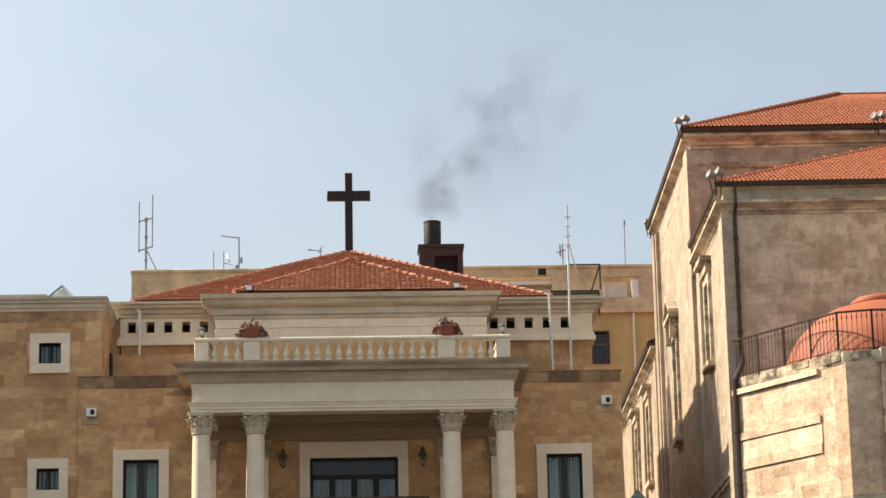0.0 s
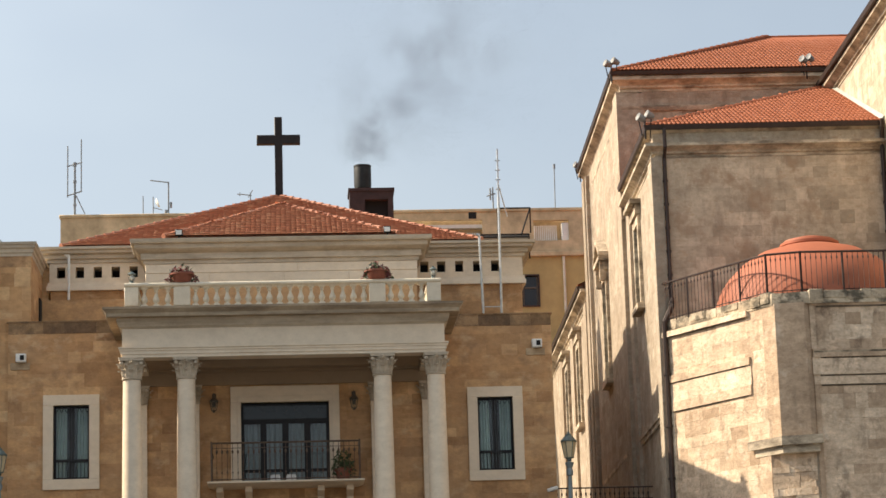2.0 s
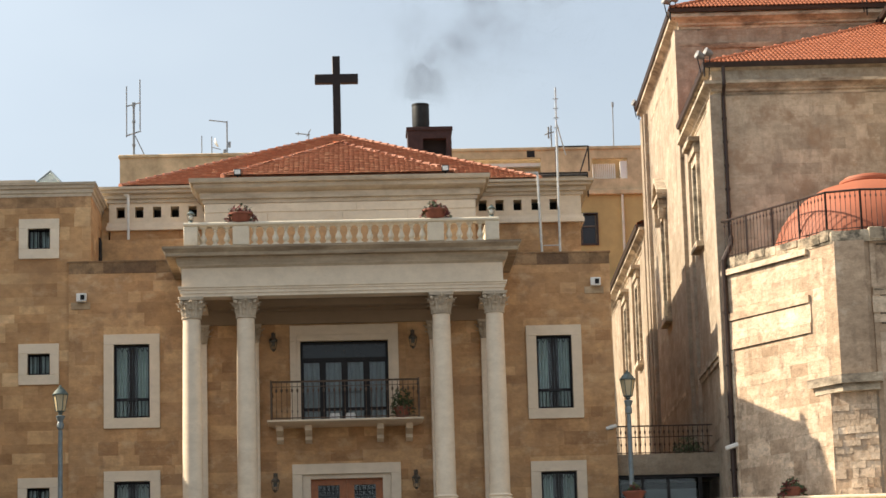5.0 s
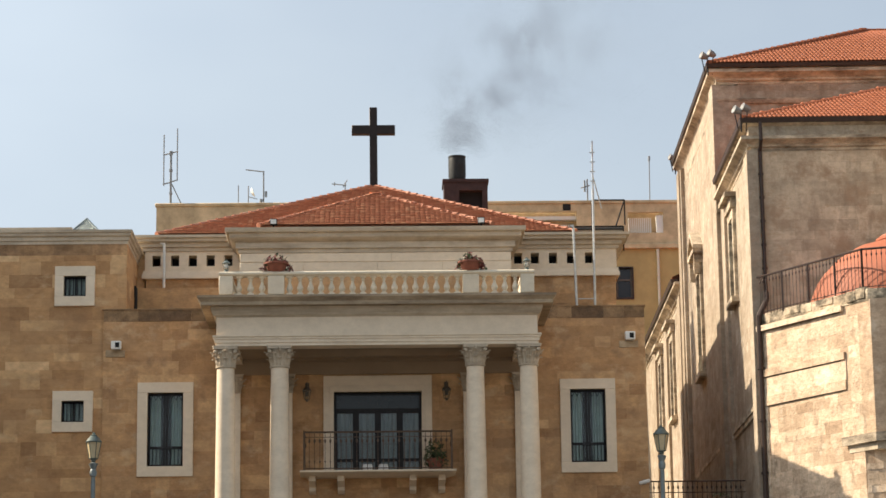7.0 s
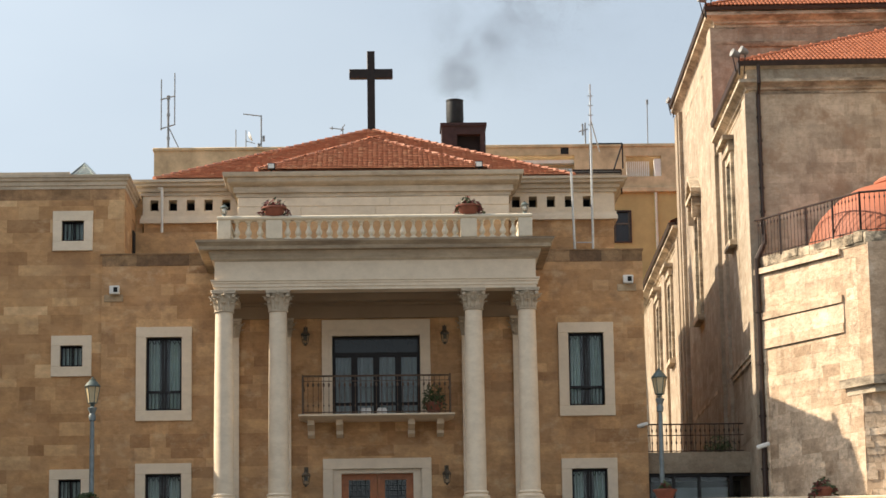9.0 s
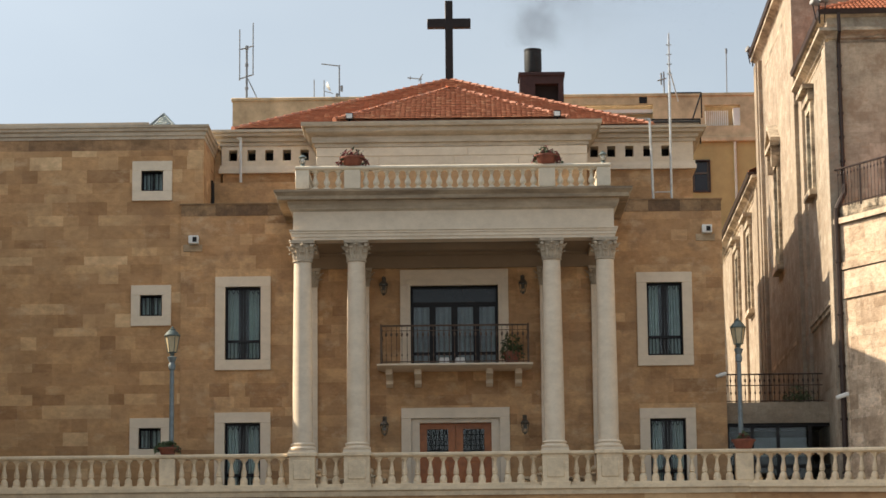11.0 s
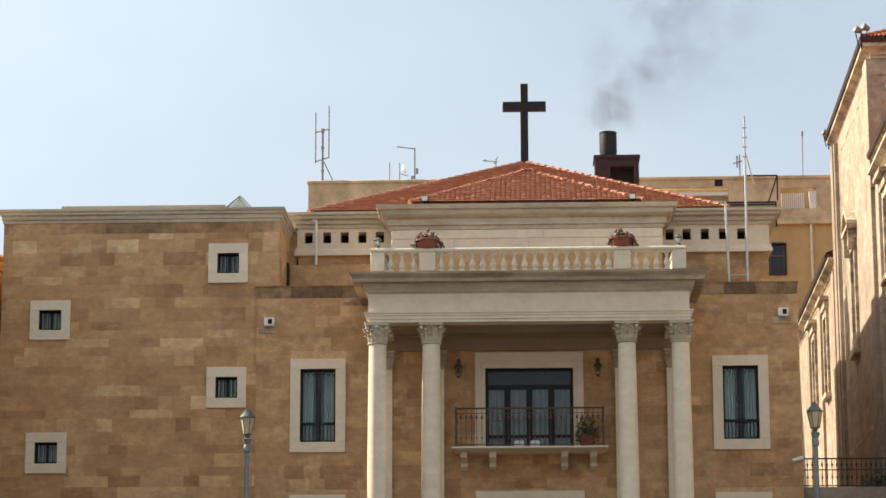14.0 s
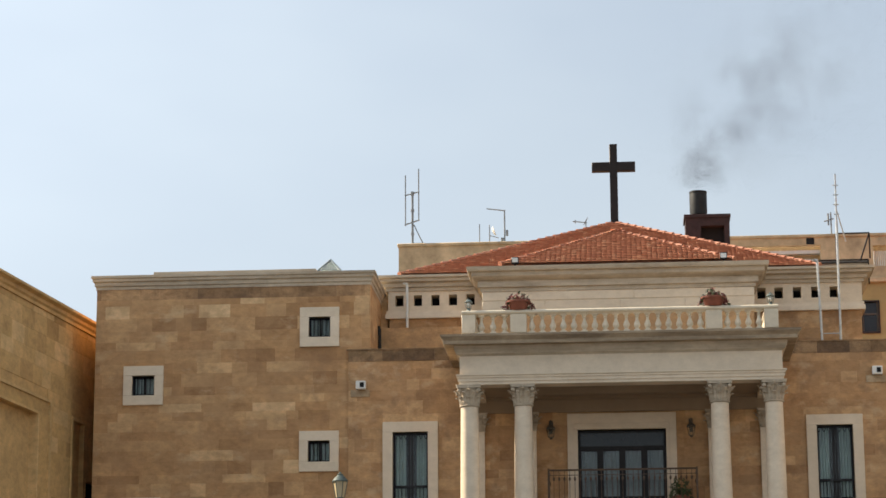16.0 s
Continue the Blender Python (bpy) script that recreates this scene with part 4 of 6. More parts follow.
for posts in segments:
    balustrade(low_rail, posts[0][0] - posts[0][1], posts[-1][0] + posts[-1][1], 0, 0.8, posts, 0.285, B_LOW, 0.13, M_BALUSTER)

# past the last lamp the straight, level run is bent streetwards and lowered slightly, to line up from EYE before the
# church
BENT_RUN = pose(6.7, FRONT + COL_Y, TERRACE, 0, 2.77, -38.0)
bent_rail = thing("terrace_balustrade", "cream stone balustrade past the church, bent and lowered to line up", "balustrade", BENT_RUN)
balustrade(bent_rail, 0.0, 8.06, 0, 0.8, [(-0.05, 0), (3.79, 0.2), (6.6, 0.2), (8.06, 0)], 0.34, B_LOW, 0.13, M_BALUSTER)
# support wall added under the bent run
part("ramp_wall", Mesh().box(-0.1, 8.15, -0.3, 0.2, -5.6, -0.002), M_ASHLAR, bent_rail)
part("ramp_ledge", Mesh().sweep([(-0.12, -0.3), (8.17, -0.3)], [(-0.3, 0.0), (0.12, 0.0), (0.12, -0.07), (0.07, -0.1), (0.05, -0.19), (0.002, -0.19), (0.002, -0.02), (-0.3, -0.02)]), M_BALUSTER, bent_rail)

# low stone newels and rails of the steps behind the balustrade


def newel(x):
    post = thing("stair_newel", "low pale stone newel with a ball finial behind the balustrade", "newel post", pose(x, FRONT - 1.7, TERRACE), "newels of the steps")
    part("post", Mesh().soft_box(-0.09, 0.09, -0.09, 0.09, 0, 0.3, 0.01), M_BALUSTER, post)
    part("cap", Mesh().soft_box(-0.12, 0.12, -0.12, 0.12, 0.3, 0.35, 0.01).lathe([(0.05, 0.35), (0.04, 0.38), (0.06, 0.4)], 0, 0, 10), M_BALUSTER, post)
    part("finial", Mesh().ball((0, 0, 0.45), 0.07, 10), M_BALUSTER, post)


STUB = baluster(0.22, 0.08).data("baluster", M_BALUSTER)
for x, x0, x1 in ((-3.24, -3.1, -2.3), (-2.05, -1.9, -1.7), (1.9, 1.5, 1.76), (3.12, 2.2, 2.98)):
    newel(x)
    rail = thing("stair_rail", "short low stone rail of the terrace steps", "balustrade", pose(0, FRONT - 1.7, TERRACE), "rails of the steps")
    part("coping", Mesh().soft_box(x0, x1, -0.09, 0.09, 0.22, 0.28, 0.01), M_BALUSTER, rail)
    count = max(1, round((x1 - x0) / 0.26))
    for i in range(count):
        put("baluster", STUB, rail, pose(x0 + (x1 - x0) * (i + 0.5) / count, 0, 0))

# ---- things on the palace ----


def leaf_clump(centre, spread, count, size, seed, droop=0.0):
    """Many small folded leaves round a centre."""
    rng, m = random.Random(seed), Mesh()
    for _ in range(count):
        d = Vector((rng.gauss(0, 1), rng.gauss(0, 1), rng.gauss(0, 0.8)))
        d.normalize()
        p = Vector(centre) + Vector((d.x * spread[0], d.y * spread[1], d.z * spread[2])) * rng.random() ** 0.45
        p.z -= droop * (abs(p.x - centre[0]) / spread[0]) ** 2
        u = Vector((rng.gauss(0, 1), rng.gauss(0, 1), rng.gauss(0, 0.6))).normalized()
        w = u.orthogonal().normalized()
        s = size * rng.uniform(0.6, 1.3)
        k = u.cross(w) * s * 0.25
        m.add([p - u * s, p + w * s * 0.5 + k, p + u * s, p - w * s * 0.5 + k], [(0, 1, 2), (0, 2, 3)])
    return m


def planter(name, label, m, r, h, bush, seed, red=0.5):
    pot = thing(name, label, "plant pot", m, "terracotta planters")
    part("pot", Mesh().lathe([(r * 0.62, 0), (r * 0.68, 0.01), (r * 0.95, h * 0.78), (r * 1.06, h * 0.8), (r * 1.08, h * 0.97), (r, h), (r * 0.9, h), (r * 0.86, h * 0.85)], 0, 0, 18), M_POT, pot)
    part("foliage", leaf_clump((0, 0, h + bush[2] * 0.3), bush, int(260 - 190 * red), 0.06, seed, 0.1 + 0.28 * red), M_LEAF, pot)
    if red:
        part("blossom", leaf_clump((0, 0, h + bush[2] * 0.2), (bush[0] * 1.08, bush[1] * 1.05, bush[2]), int(230 * red), 0.055, seed + 1, 0.1 + 0.3 * red), M_FLOWER, pot)
    stems = Mesh()
    rng = random.Random(seed + 2)
    for i in range(9):
        a = rng.uniform(0, 2 * math.pi)
        stems.tube((0, 0, h * 0.8), (math.cos(a) * bush[0] * 0.7, math.sin(a) * bush[1] * 0.7, h + bush[2] * rng.uniform(0, 0.8)), 0.006, 4)
    part("stem", stems, M_LEAF, pot)
    return pot


planter("flower_pot", "terracotta pot of trailing red flowers on the portico balustrade", pose(-2.406, UP_Y, UP_Z), 0.27, 0.22, (0.42, 0.24, 0.17), 21, 0.9)
planter("flower_pot", "terracotta pot of trailing red flowers on the portico balustrade", pose(2.11, UP_Y, UP_Z), 0.27, 0.22, (0.40, 0.24, 0.18), 24, 0.9)
planter("flower_pot", "terracotta pot with leafy trailing plant on the terrace balustrade", pose(-6.66, FRONT + COL_Y, TERRACE + 0.8), 0.22, 0.17, (0.32, 0.2, 0.13), 27, 0.15)
planter("flower_pot", "terracotta pot with dry plants on the terrace balustrade", pose(6.5, FRONT + COL_Y, TERRACE + 0.8), 0.26, 0.22, (0.2, 0.16, 0.14), 30, 0.3)
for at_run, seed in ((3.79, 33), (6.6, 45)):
    planter("flower_pot", "terracotta pot of red flowers on the balustrade before the church", pose(*(BENT_RUN @ Vector((at_run, 0, 0.8)))), 0.22, 0.2, (0.33, 0.22, 0.19), seed, 0.7)
planter("potted_shrub", "leafy green shrub in a pot on the balcony", pose(1.28, FRONT - 0.55, 8.45), 0.2, 0.3, (0.3, 0.26, 0.36), 36, 0.0)


def glass_vessel(x, y, z):
    v = thing("glass_jar", "small clear glass jar on the balcony", "jar", pose(x, y, z), "glass jars on the balcony")
    part("jar", Mesh().lathe([(0.05, 0), (0.07, 0.01), (0.075, 0.1), (0.05, 0.14), (0.055, 0.16)], 0, 0, 10), M_WHITE, v)
    return v


for x in (-0.38, -0.27, 0.0, 0.1):
    glass_vessel(x, FRONT - 0.75, 8.45)


def lantern(mesh_cap, mesh_glass, x, y, z, r, h):
    """A tapering six-sided lantern: cap and frame in one mesh, panes in the other."""
    mesh_glass.lathe([(r * 0.55, z), (r * 0.95, z + h * 0.62)], x, y, 6)
    for i in range(6):
        a = 2 * math.pi * i / 6
        c, s = math.cos(a), math.sin(a)
        mesh_cap.tube((x + r * 0.57 * c, y + r * 0.57 * s, z), (x + r * 0.98 * c, y + r * 0.98 * s, z + h * 0.62), r * 0.06, 5)
    mesh_cap.lathe([(r * 1.06, z + h * 0.61), (r * 1.08, z + h * 0.65), (r * 0.72, z + h * 0.78), (r * 0.42, z + h * 0.86), (r * 0.45, z + h * 0.89), (r * 0.18, z + h * 0.93), (r * 0.22, z + h * 0.96), (r * 0.04, z + h)], x, y, 12)
    mesh_cap.lathe([(r * 0.2, z - h * 0.12), (r * 0.35, z - h * 0.08), (r * 0.3, z - h * 0.03), (r * 0.6, z), (r * 0.6, z + h * 0.02)], x, y, 12)


def street_lamp(label, m, height):
    lamp = thing("terrace_lamp", label, "street lamp", m, "terrace lamps")
    hl = 0.62
    zb = height - hl
    part("post", Mesh().lathe([(0.14, 0), (0.14, 0.12), (0.1, 0.16), (0.085, 0.5), (0.06, 0.58), (0.052, zb - 0.5), (0.045, zb - 0.42), (0.075, zb - 0.4), (0.085, zb - 0.3), (0.06, zb - 0.24), (0.1, zb - 0.14), (0.11, zb - 0.11), (0.04, zb - 0.08)], 0, 0, 12), M_BLUEGREY, lamp)
    cap, gl = Mesh(), Mesh()
    lantern(cap, gl, 0, 0, zb, 0.175, hl)
    part("lantern_frame", cap, M_GREEN, lamp)
    part("lantern_glass", gl, M_CAST, lamp, "yellowed frosted glass")
    return lamp


street_lamp("blue-grey iron lamp post with a six-sided lantern on the terrace", pose(-6.66, 56.2, TERRACE), 9.29 - TERRACE)
street_lamp("blue-grey iron lamp post with a six-sided lantern on the terrace", pose(6.53, 56.2, TERRACE), 9.34 - TERRACE)


def wall_lamp(x, z):
    lamp = thing("wall_lantern", "dark iron lantern on a wall bracket", "wall lamp", pose(x, FRONT, z), "lanterns beside the doors")
    br = Mesh().tube((0, 0.0, 0.22), (0, -0.22, 0.26), 0.014, 6).tube((0, 0, 0.05), (0, -0.2, 0.24), 0.01, 6).box(-0.05, 0.05, -0.02, 0, -0.02, 0.28)
    part("bracket", br, M_LANTERN, lamp)
    cap, gl = Mesh(), Mesh()
    lantern(cap, gl, 0, -0.22, -0.16, 0.1, 0.36)
    part("lantern_frame", cap, M_LANTERN, lamp)
    part("lantern_glass", gl, M_GLASS, lamp)


for x in (-1.77, 1.58):
    for z in (10.4, 7.02):
        wall_lamp(x, z)


def post_lamp(x):
    lamp = thing("balustrade_lamp", "small green lantern on the end post of the balustrade", "lamp", pose(x, UP_Y, UP_Z), "small lanterns on the portico")
    cap, gl = Mesh(), Mesh()
    lantern(cap, gl, 0, 0, 0.07, 0.09, 0.24)
    cap.lathe([(0.08, 0), (0.06, 0.02), (0.03, 0.07)], 0, 0, 10)
    part("lantern_frame", cap, M_GREEN, lamp)
    part("globe", Mesh().ball((0, 0, 0.16), 0.05, 10), M_WHITE, lamp, "white glass globe")


for x in (-3.565, 3.425):
    post_lamp(x)


def speaker(x, z):
    sp = thing("wall_speaker", "small pale box loudspeaker on the stone wall", "loudspeaker", pose(x, FRONT, z), "wall boxes")
    part("box", Mesh().soft_box(-0.12, 0.12, -0.2, -0.03, -0.1, 0.1, 0.01), M_WHITE, sp)
    part("grille", Mesh().box(-0.02, 0.08, -0.206, -0.198, -0.06, 0.06), M_DARK, sp)
    part("backing_stone", Mesh().soft_box(-0.26, 0.2, -0.03, -0.002, -0.27, -0.1, 0.006), M_ASHLAR_PALE, sp)
    part("mount", Mesh().box(-0.04, 0.04, -0.05, 0, -0.05, 0.05), M_IRON, sp)


speaker(-6.36, 11.62)
speaker(6.05, 11.75)

cctv = thing("security_camera", "white security camera on the palace corner", "camera", pose(6.3, FRONT, 8.15))
part("arm", Mesh().tube((0, 0, 0.06), (0.02, -0.2, 0.04), 0.015, 6).box(-0.04, 0.04, -0.02, 0, 0, 0.12), M_GREYMETAL, cctv)
part("housing", Mesh().soft_box(-0.15, 0.12, -0.26, -0.17, -0.04, 0.045, 0.02), M_WHITE, cctv, m=pose(0, 0, 0.04, 0, -16, 0))

cross = thing("roof_cross", "tall plain dark bronze cross on the roof peak", "cross", pose(APEX[0] + 0.02, FRONT + APEX[1], 17.3))
part("upright", Mesh().soft_box(-0.108, 0.108, -0.1, 0.1, -0.1, 2.36, 0.012), M_BRONZE, cross)
part("crossbar", Mesh().soft_box(-0.605, 0.605, -0.095, 0.095, 1.58, 1.845, 0.012), M_BRONZE, cross)
part("foot", Mesh().lathe([(0.3, -0.12), (0.26, 0.05), (0.18, 0.08)], 0, 0, 4, math.pi / 4), M_TILE, cross)

chimney = thing("chimney", "sooty brick-red chimney stack with a black metal flue", "chimney", pose(2.62, FRONT + 14.0, 14.6))
stack = Mesh().box(-0.66, -0.2, -0.5, 0.5, -14.6, 4.3).box(0.5, 0.66, -0.5, 0.5, -0.3, 4.3).box(-0.2, 0.5, -0.5, 0.5, -0.3, 3.2).box(-0.2, 0.5, -0.5, 0.5, 4.05, 4.3)
part("chimney_body", stack, M_STACK, chimney)
part("opening", Mesh().box(-0.2, 0.5, -0.2, 0.4, 3.2, 4.05), M_DARK, chimney)
part("cap", Mesh().soft_box(-0.7, 0.7, -0.54, 0.54, 4.3, 4.4), M_STACK, chimney)
part("flue", Mesh().lathe([(0.2, 4.38), (0.2, 4.46), (0.25, 4.5), (0.265, 4.6), (0.265, 5.1), (0.255, 5.16), (0.27, 5.17), (0.27, 5.22), (0.22, 5.22), (0.2, 4.9)], -0.24, 0, 20), M_SOOT, chimney, "black sooty metal flue")

skylight = thing("roof_skylight", "small glazed pyramid skylight on the flat roof", "skylight", pose(-7.5, FRONT + 3, 14.2))
part("glazing", Mesh().add([(-0.5, -0.5, 0.68), (0.5, -0.5, 0.68), (0.5, 0.5, 0.68), (-0.5, 0.5, 0.68), (0, 0, 1.25)], [(0, 1, 4), (1, 2, 4), (2, 3, 4), (3, 0, 4)]), M_GLASS, skylight)
bars = Mesh()
for x, y in ((-0.5, -0.5), (0.5, -0.5), (0.5, 0.5), (-0.5, 0.5)):
    bars.tube((x, y, 0.68), (0, 0, 1.26), 0.03, 5)
part("glazing_frame", bars, M_BLUEGREY, skylight)
part("kerb", Mesh().box(-0.55, 0.55, -0.55, 0.55, 0, 0.68), M_LEAD, skylight)


def floodlight(x, y, z):
    fl = thing("floodlight", "small pale floodlight on the tiles", "floodlight", pose(x, y, z), "roof floodlights")
    part("housing", Mesh().soft_box(-0.09, 0.09, -0.06, 0.05, 0.03, 0.19, 0.012), M_IRON, fl)
    part("lens", Mesh().box(-0.07, 0.07, -0.066, -0.058, 0.055, 0.168), M_WHITE, fl)
    part("stirrup", Mesh().box(-0.02, 0.02, -0.01, 0.01, -0.12, 0.04), M_IRON, fl)


floodlight(-2.62, FRONT + 0.75, 14.72)
floodlight(2.52, FRONT + 0.75, 14.72)

# ladder-like steel poles and the railing on the attic
right_pole = thing("steel_mast", "tall thin galvanised mast with a whip aerial", "mast", pose(5.4, FRONT + 1.9, 12.15))
mast = Mesh().tube((0, 0, 0), (0.02, 0, 3.75), 0.031, 8).tube((0.02, 0, 3.75), (0.03, 0, 5.0), 0.022, 6)
for z in (3.95, 4.2, 4.45, 4.7):
    mast.tube((-0.04, 0, z), (0.09, 0, z), 0.016, 5)
mast.tube((0.02, 0, 4.1), (0.26, 0.3, 3.3), 0.016, 5)
part("pole", mast, M_STEEL, right_pole)
vent_pipe = thing("steel_pipe", "thin galvanised steel vent pipe on the flat roof", "pipe", pose(4.96, FRONT + 1.9, 12.15), "roof pipes")
part("pipe", Mesh().tube((0, 0, 0), (-0.06, 0, 2.75), 0.032, 8).tube((-0.06, 0, 2.75), (-0.14, 0, 2.78), 0.04, 8), M_STEEL, vent_pipe)
rungs = Mesh()
for i in range(4):
    rungs.tube((0.03, 0.02, 0.25 + i * 0.22), (0.42, 0.02, 0.25 + i * 0.22), 0.012, 5)
part("ladder", rungs, M_STEEL, vent_pipe)
left_pipe = thing("steel_pipe", "thin white vent pipe with a bent top", "pipe", pose(-5.45, FRONT + 2.33, 13.48), "roof pipes")
part("pipe", Mesh().tube((0, 0, 0), (0, 0, 1.15), 0.034, 8).tube((0.01, 0, 1.15), (-0.1, 0, 1.2), 0.045, 8), M_WHITE, left_pipe)
platform = thing("roof_platform", "grey steel walkway frame on the attic roof", "steel frame", pose(5.82, FRONT + 3.4, 15.1))
fr = Mesh()
for a, b in (((-0.3, 0, 0), (-0.3, 0, 0.85)), ((-0.3, 0, 0.85), (0.55, 0, 0.85)), ((0.55, 0, 0.85), (0.3, 0, 0.12)), ((-0.75, 0, 0.15), (0.5, 0, 0.15)), ((0.55, 0, 0.85), (0.6, 0.5, 0.3)), ((0.5, 0, 0.15), (0.5, 0, -0.5)), ((-0.75, 0, 0.15), (-0.75, 0, -0.5)), ((-0.7, 0.02, 0.08), (0.5, 0.02, 0.08))):
    fr.tube(a, b, 0.02, 6)
part("frame", fr, M_IRON, platform)
part("grating", Mesh().box(-0.75, 0.5, 0.05, 0.5, 0.1, 0.14), M_GREYMETAL, platform)

# ---- building behind ----
behind = thing("apartment_building", "ochre rendered apartment building with a buff roof parapet", "building", pose(0, 90, 0))
bw = Mesh()
place_b, turn_b = wall_frame(0, 0, 0)
wall_core(bw, place_b, -8.45, 13.5, 0, 20.8, [(8.95, 9.55, 18.85, 19.98)], 0.5)
part("wall", bw, M_PLASTER, behind, "ochre plaster wall")
upper = Mesh()
wall_core(upper, place_b, -8.45, 13.5, 20.86, 22.55, [(4.2, 7.5, 21.4, 22.2), (9.45, 10.8, 21.35, 22.15)], 0.3)
for box in ((-8.45, -8.1, 0.3, 10, 20.86, 22.55), (-8.45, 13.5, 9.7, 10, 0, 22.55), (-8.45, -8.1, 0.5, 10, 0, 20.8)):
    part("side_wall", Mesh().box(*box), M_ROOFWALL, behind)
part("parapet", upper, M_ROOFWALL, behind, "stained buff roof parapet")
part("ledge", Mesh().soft_box(-8.6, 13.6, -0.15, 0.25, 20.72, 20.9, 0.02).soft_box(-8.5, 13.5, -0.06, 0.35, 22.5, 22.62, 0.02), M_ROOFWALL, behind)
part("roof", Mesh().box(-8.1, 13.5, 0.3, 9.7, 20.9, 21.1), M_ROOFING, behind)
for a, b in ((4.0, 7.6), (9.3, 10.9)):
    part("loggia_back", Mesh().box(a, b, 0.6, 0.8, 21.1, 22.4), M_ROOFWALL, behind)
SLAT_A, SLAT_B = Mesh().box(0, 0.045, 0, 0.08, 0, 0.65).data("slat", M_WHITE), Mesh().box(0, 0.05, 0, 0.08, 0, 0.35).data("slat", M_WHITE)
for i in range(12):
    put("slat", SLAT_A, behind, pose(9.5 + i * 0.075, 0.32, 21.35))
for i in range(37):
    put("slat", SLAT_B, behind, pose(4.3 + i * 0.085, 0.32, 21.4))
part("canopy_bar", Mesh().box(4.2, 7.5, 0.2, 0.5, 21.93, 22.06), M_WHITE, behind)
# square dark patch on the parapet, built as a small dark box
part("vent", Mesh().soft_box(6.98, 7.28, -0.02, 0.05, 22.24, 22.49, 0.01), M_DARK, behind)
part("shutter_box", Mesh().box(10.55, 10.8, 0.1, 0.4, 21.36, 22.05), M_WHITE, behind)
bwin = part("window", wall_core(Mesh(), wall_frame(0, -0.05, 0)[0], 8.9, 9.6, 18.78, 20.03, [(8.95, 9.55, 18.85, 19.98)], 0.2), M_RUST, behind)
part("pane", Mesh().box(8.95, 9.55, 0.1, 0.12, 18.85, 19.98), M_DARK_PANE, bwin)
part("casement", Mesh().box(8.95, 9.01, 0.06, 0.1, 18.85, 19.98).box(9.49, 9.55, 0.06, 0.1, 18.85, 19.98).box(9.01, 9.49, 0.06, 0.1, 19.5, 19.56), M_LANTERN, bwin)
part("room_dark", Mesh().box(8.9, 9.6, 0.3, 0.34, 18.8, 20), M_DARK, bwin)
part("drain_pipe", Mesh().tube((10.55, -0.08, 12), (10.55, -0.08, 20.7), 0.05, 8), M_RAIL_UP, behind)


def aerial(label, m, bits, name="aerial"):
    a = thing(name, label, "aerial", m, "rooftop aerials")
    me = Mesh()
    for p, q, r in bits:
        me.tube(p, q, r, 6)
    part("aerial_frame", me, M_AERIAL, a)
    return a


aerial("galvanised mast with tall twin dipole aerials", pose(-7.93, 90.15, 22.6), [((0, 0, 0), (0, 0, 2.05), 0.045), ((-0.27, 0, 0.75), (-0.27, 0, 2.75), 0.025), ((0.24, 0, 0.95), (0.24, 0, 3.0), 0.025),
       ((-0.3, 0, 0.8), (0.27, 0, 0.98), 0.025), ((-0.3, 0, 1.95), (0.27, 0, 2.1), 0.025), ((0.05, 0, 0.8), (0.4, 0, 0.05), 0.022), ((0, 0, 0.05), (0.42, 0, 0.05), 0.03), ((0, 0, 1.3), (0, 0, 1.4), 0.07), ((0, 0, 1.95), (0, 0, 2.1), 0.07), ((0, 0, 0.4), (0, 0, 0.48), 0.07)])
aerial("thin pole with a bent arm", pose(-4.4, 90.15, 22.6), [((0, 0, 0), (0, 0, 1.3), 0.03), ((0, 0, 1.27), (-0.68, 0, 1.36), 0.022), ((0.09, 0, 0.28), (0.09, 0, 0.5), 0.05), ((-0.12, 0, 0), (-0.08, 0, 0.2), 0.06)])
aerial("single short whip aerial", pose(-5.36, 90.15, 22.6), [((0, 0, 0), (0, 0, 0.75), 0.02)])
dish = aerial("small white satellite dish on a short post", pose(-4.98, 90.15, 22.6), [((0, 0, 0), (0, 0, 0.72), 0.02), ((0, 0, 0.3), (0.35, -0.1, 0.18), 0.015)], "satellite_dish")
part("dish", Mesh().lathe([(0.02, 0), (0.12, 0.03), (0.2, 0.09), (0.19, 0.1), (0.02, 0.02)], 0, 0, 14), M_WHITE, dish, m=Matrix.Translation((0.1, 0, 0.45)) @ Matrix.Rotation(radians(70), 4, "Y"))
aerial("small television aerial on a thin post", pose(-1.3, 90.15, 22.6), [((0, 0, 0), (0, 0, 0.83), 0.022), ((-0.5, 0, 0.78), (0.05, 0, 0.72), 0.02), ((-0.08, 0, 0.64), (0.08, 0, 0.92), 0.018), ((-0.4, 0, 0.7), (-0.4, 0, 0.84), 0.016)])
aerial("thin tall whip aerial", pose(10.33, 90.15, 22.6), [((0, 0, 0), (0.02, 0, 1.75), 0.02), ((0.02, 0, 1.6), (0.02, 0, 1.78), 0.045)])
aerial("cluster of small aerials on a post", pose(7.95, 90.15, 22.6), [((0, 0, 0), (0, 0, 0.9), 0.03), ((-0.25, 0, 0.55), (0.1, 0, 0.65), 0.025), ((-0.1, 0, 0.4), (-0.1, 0, 0.85), 0.035), ((0.2, 0, 0), (0.2, 0, 0.7), 0.02)])

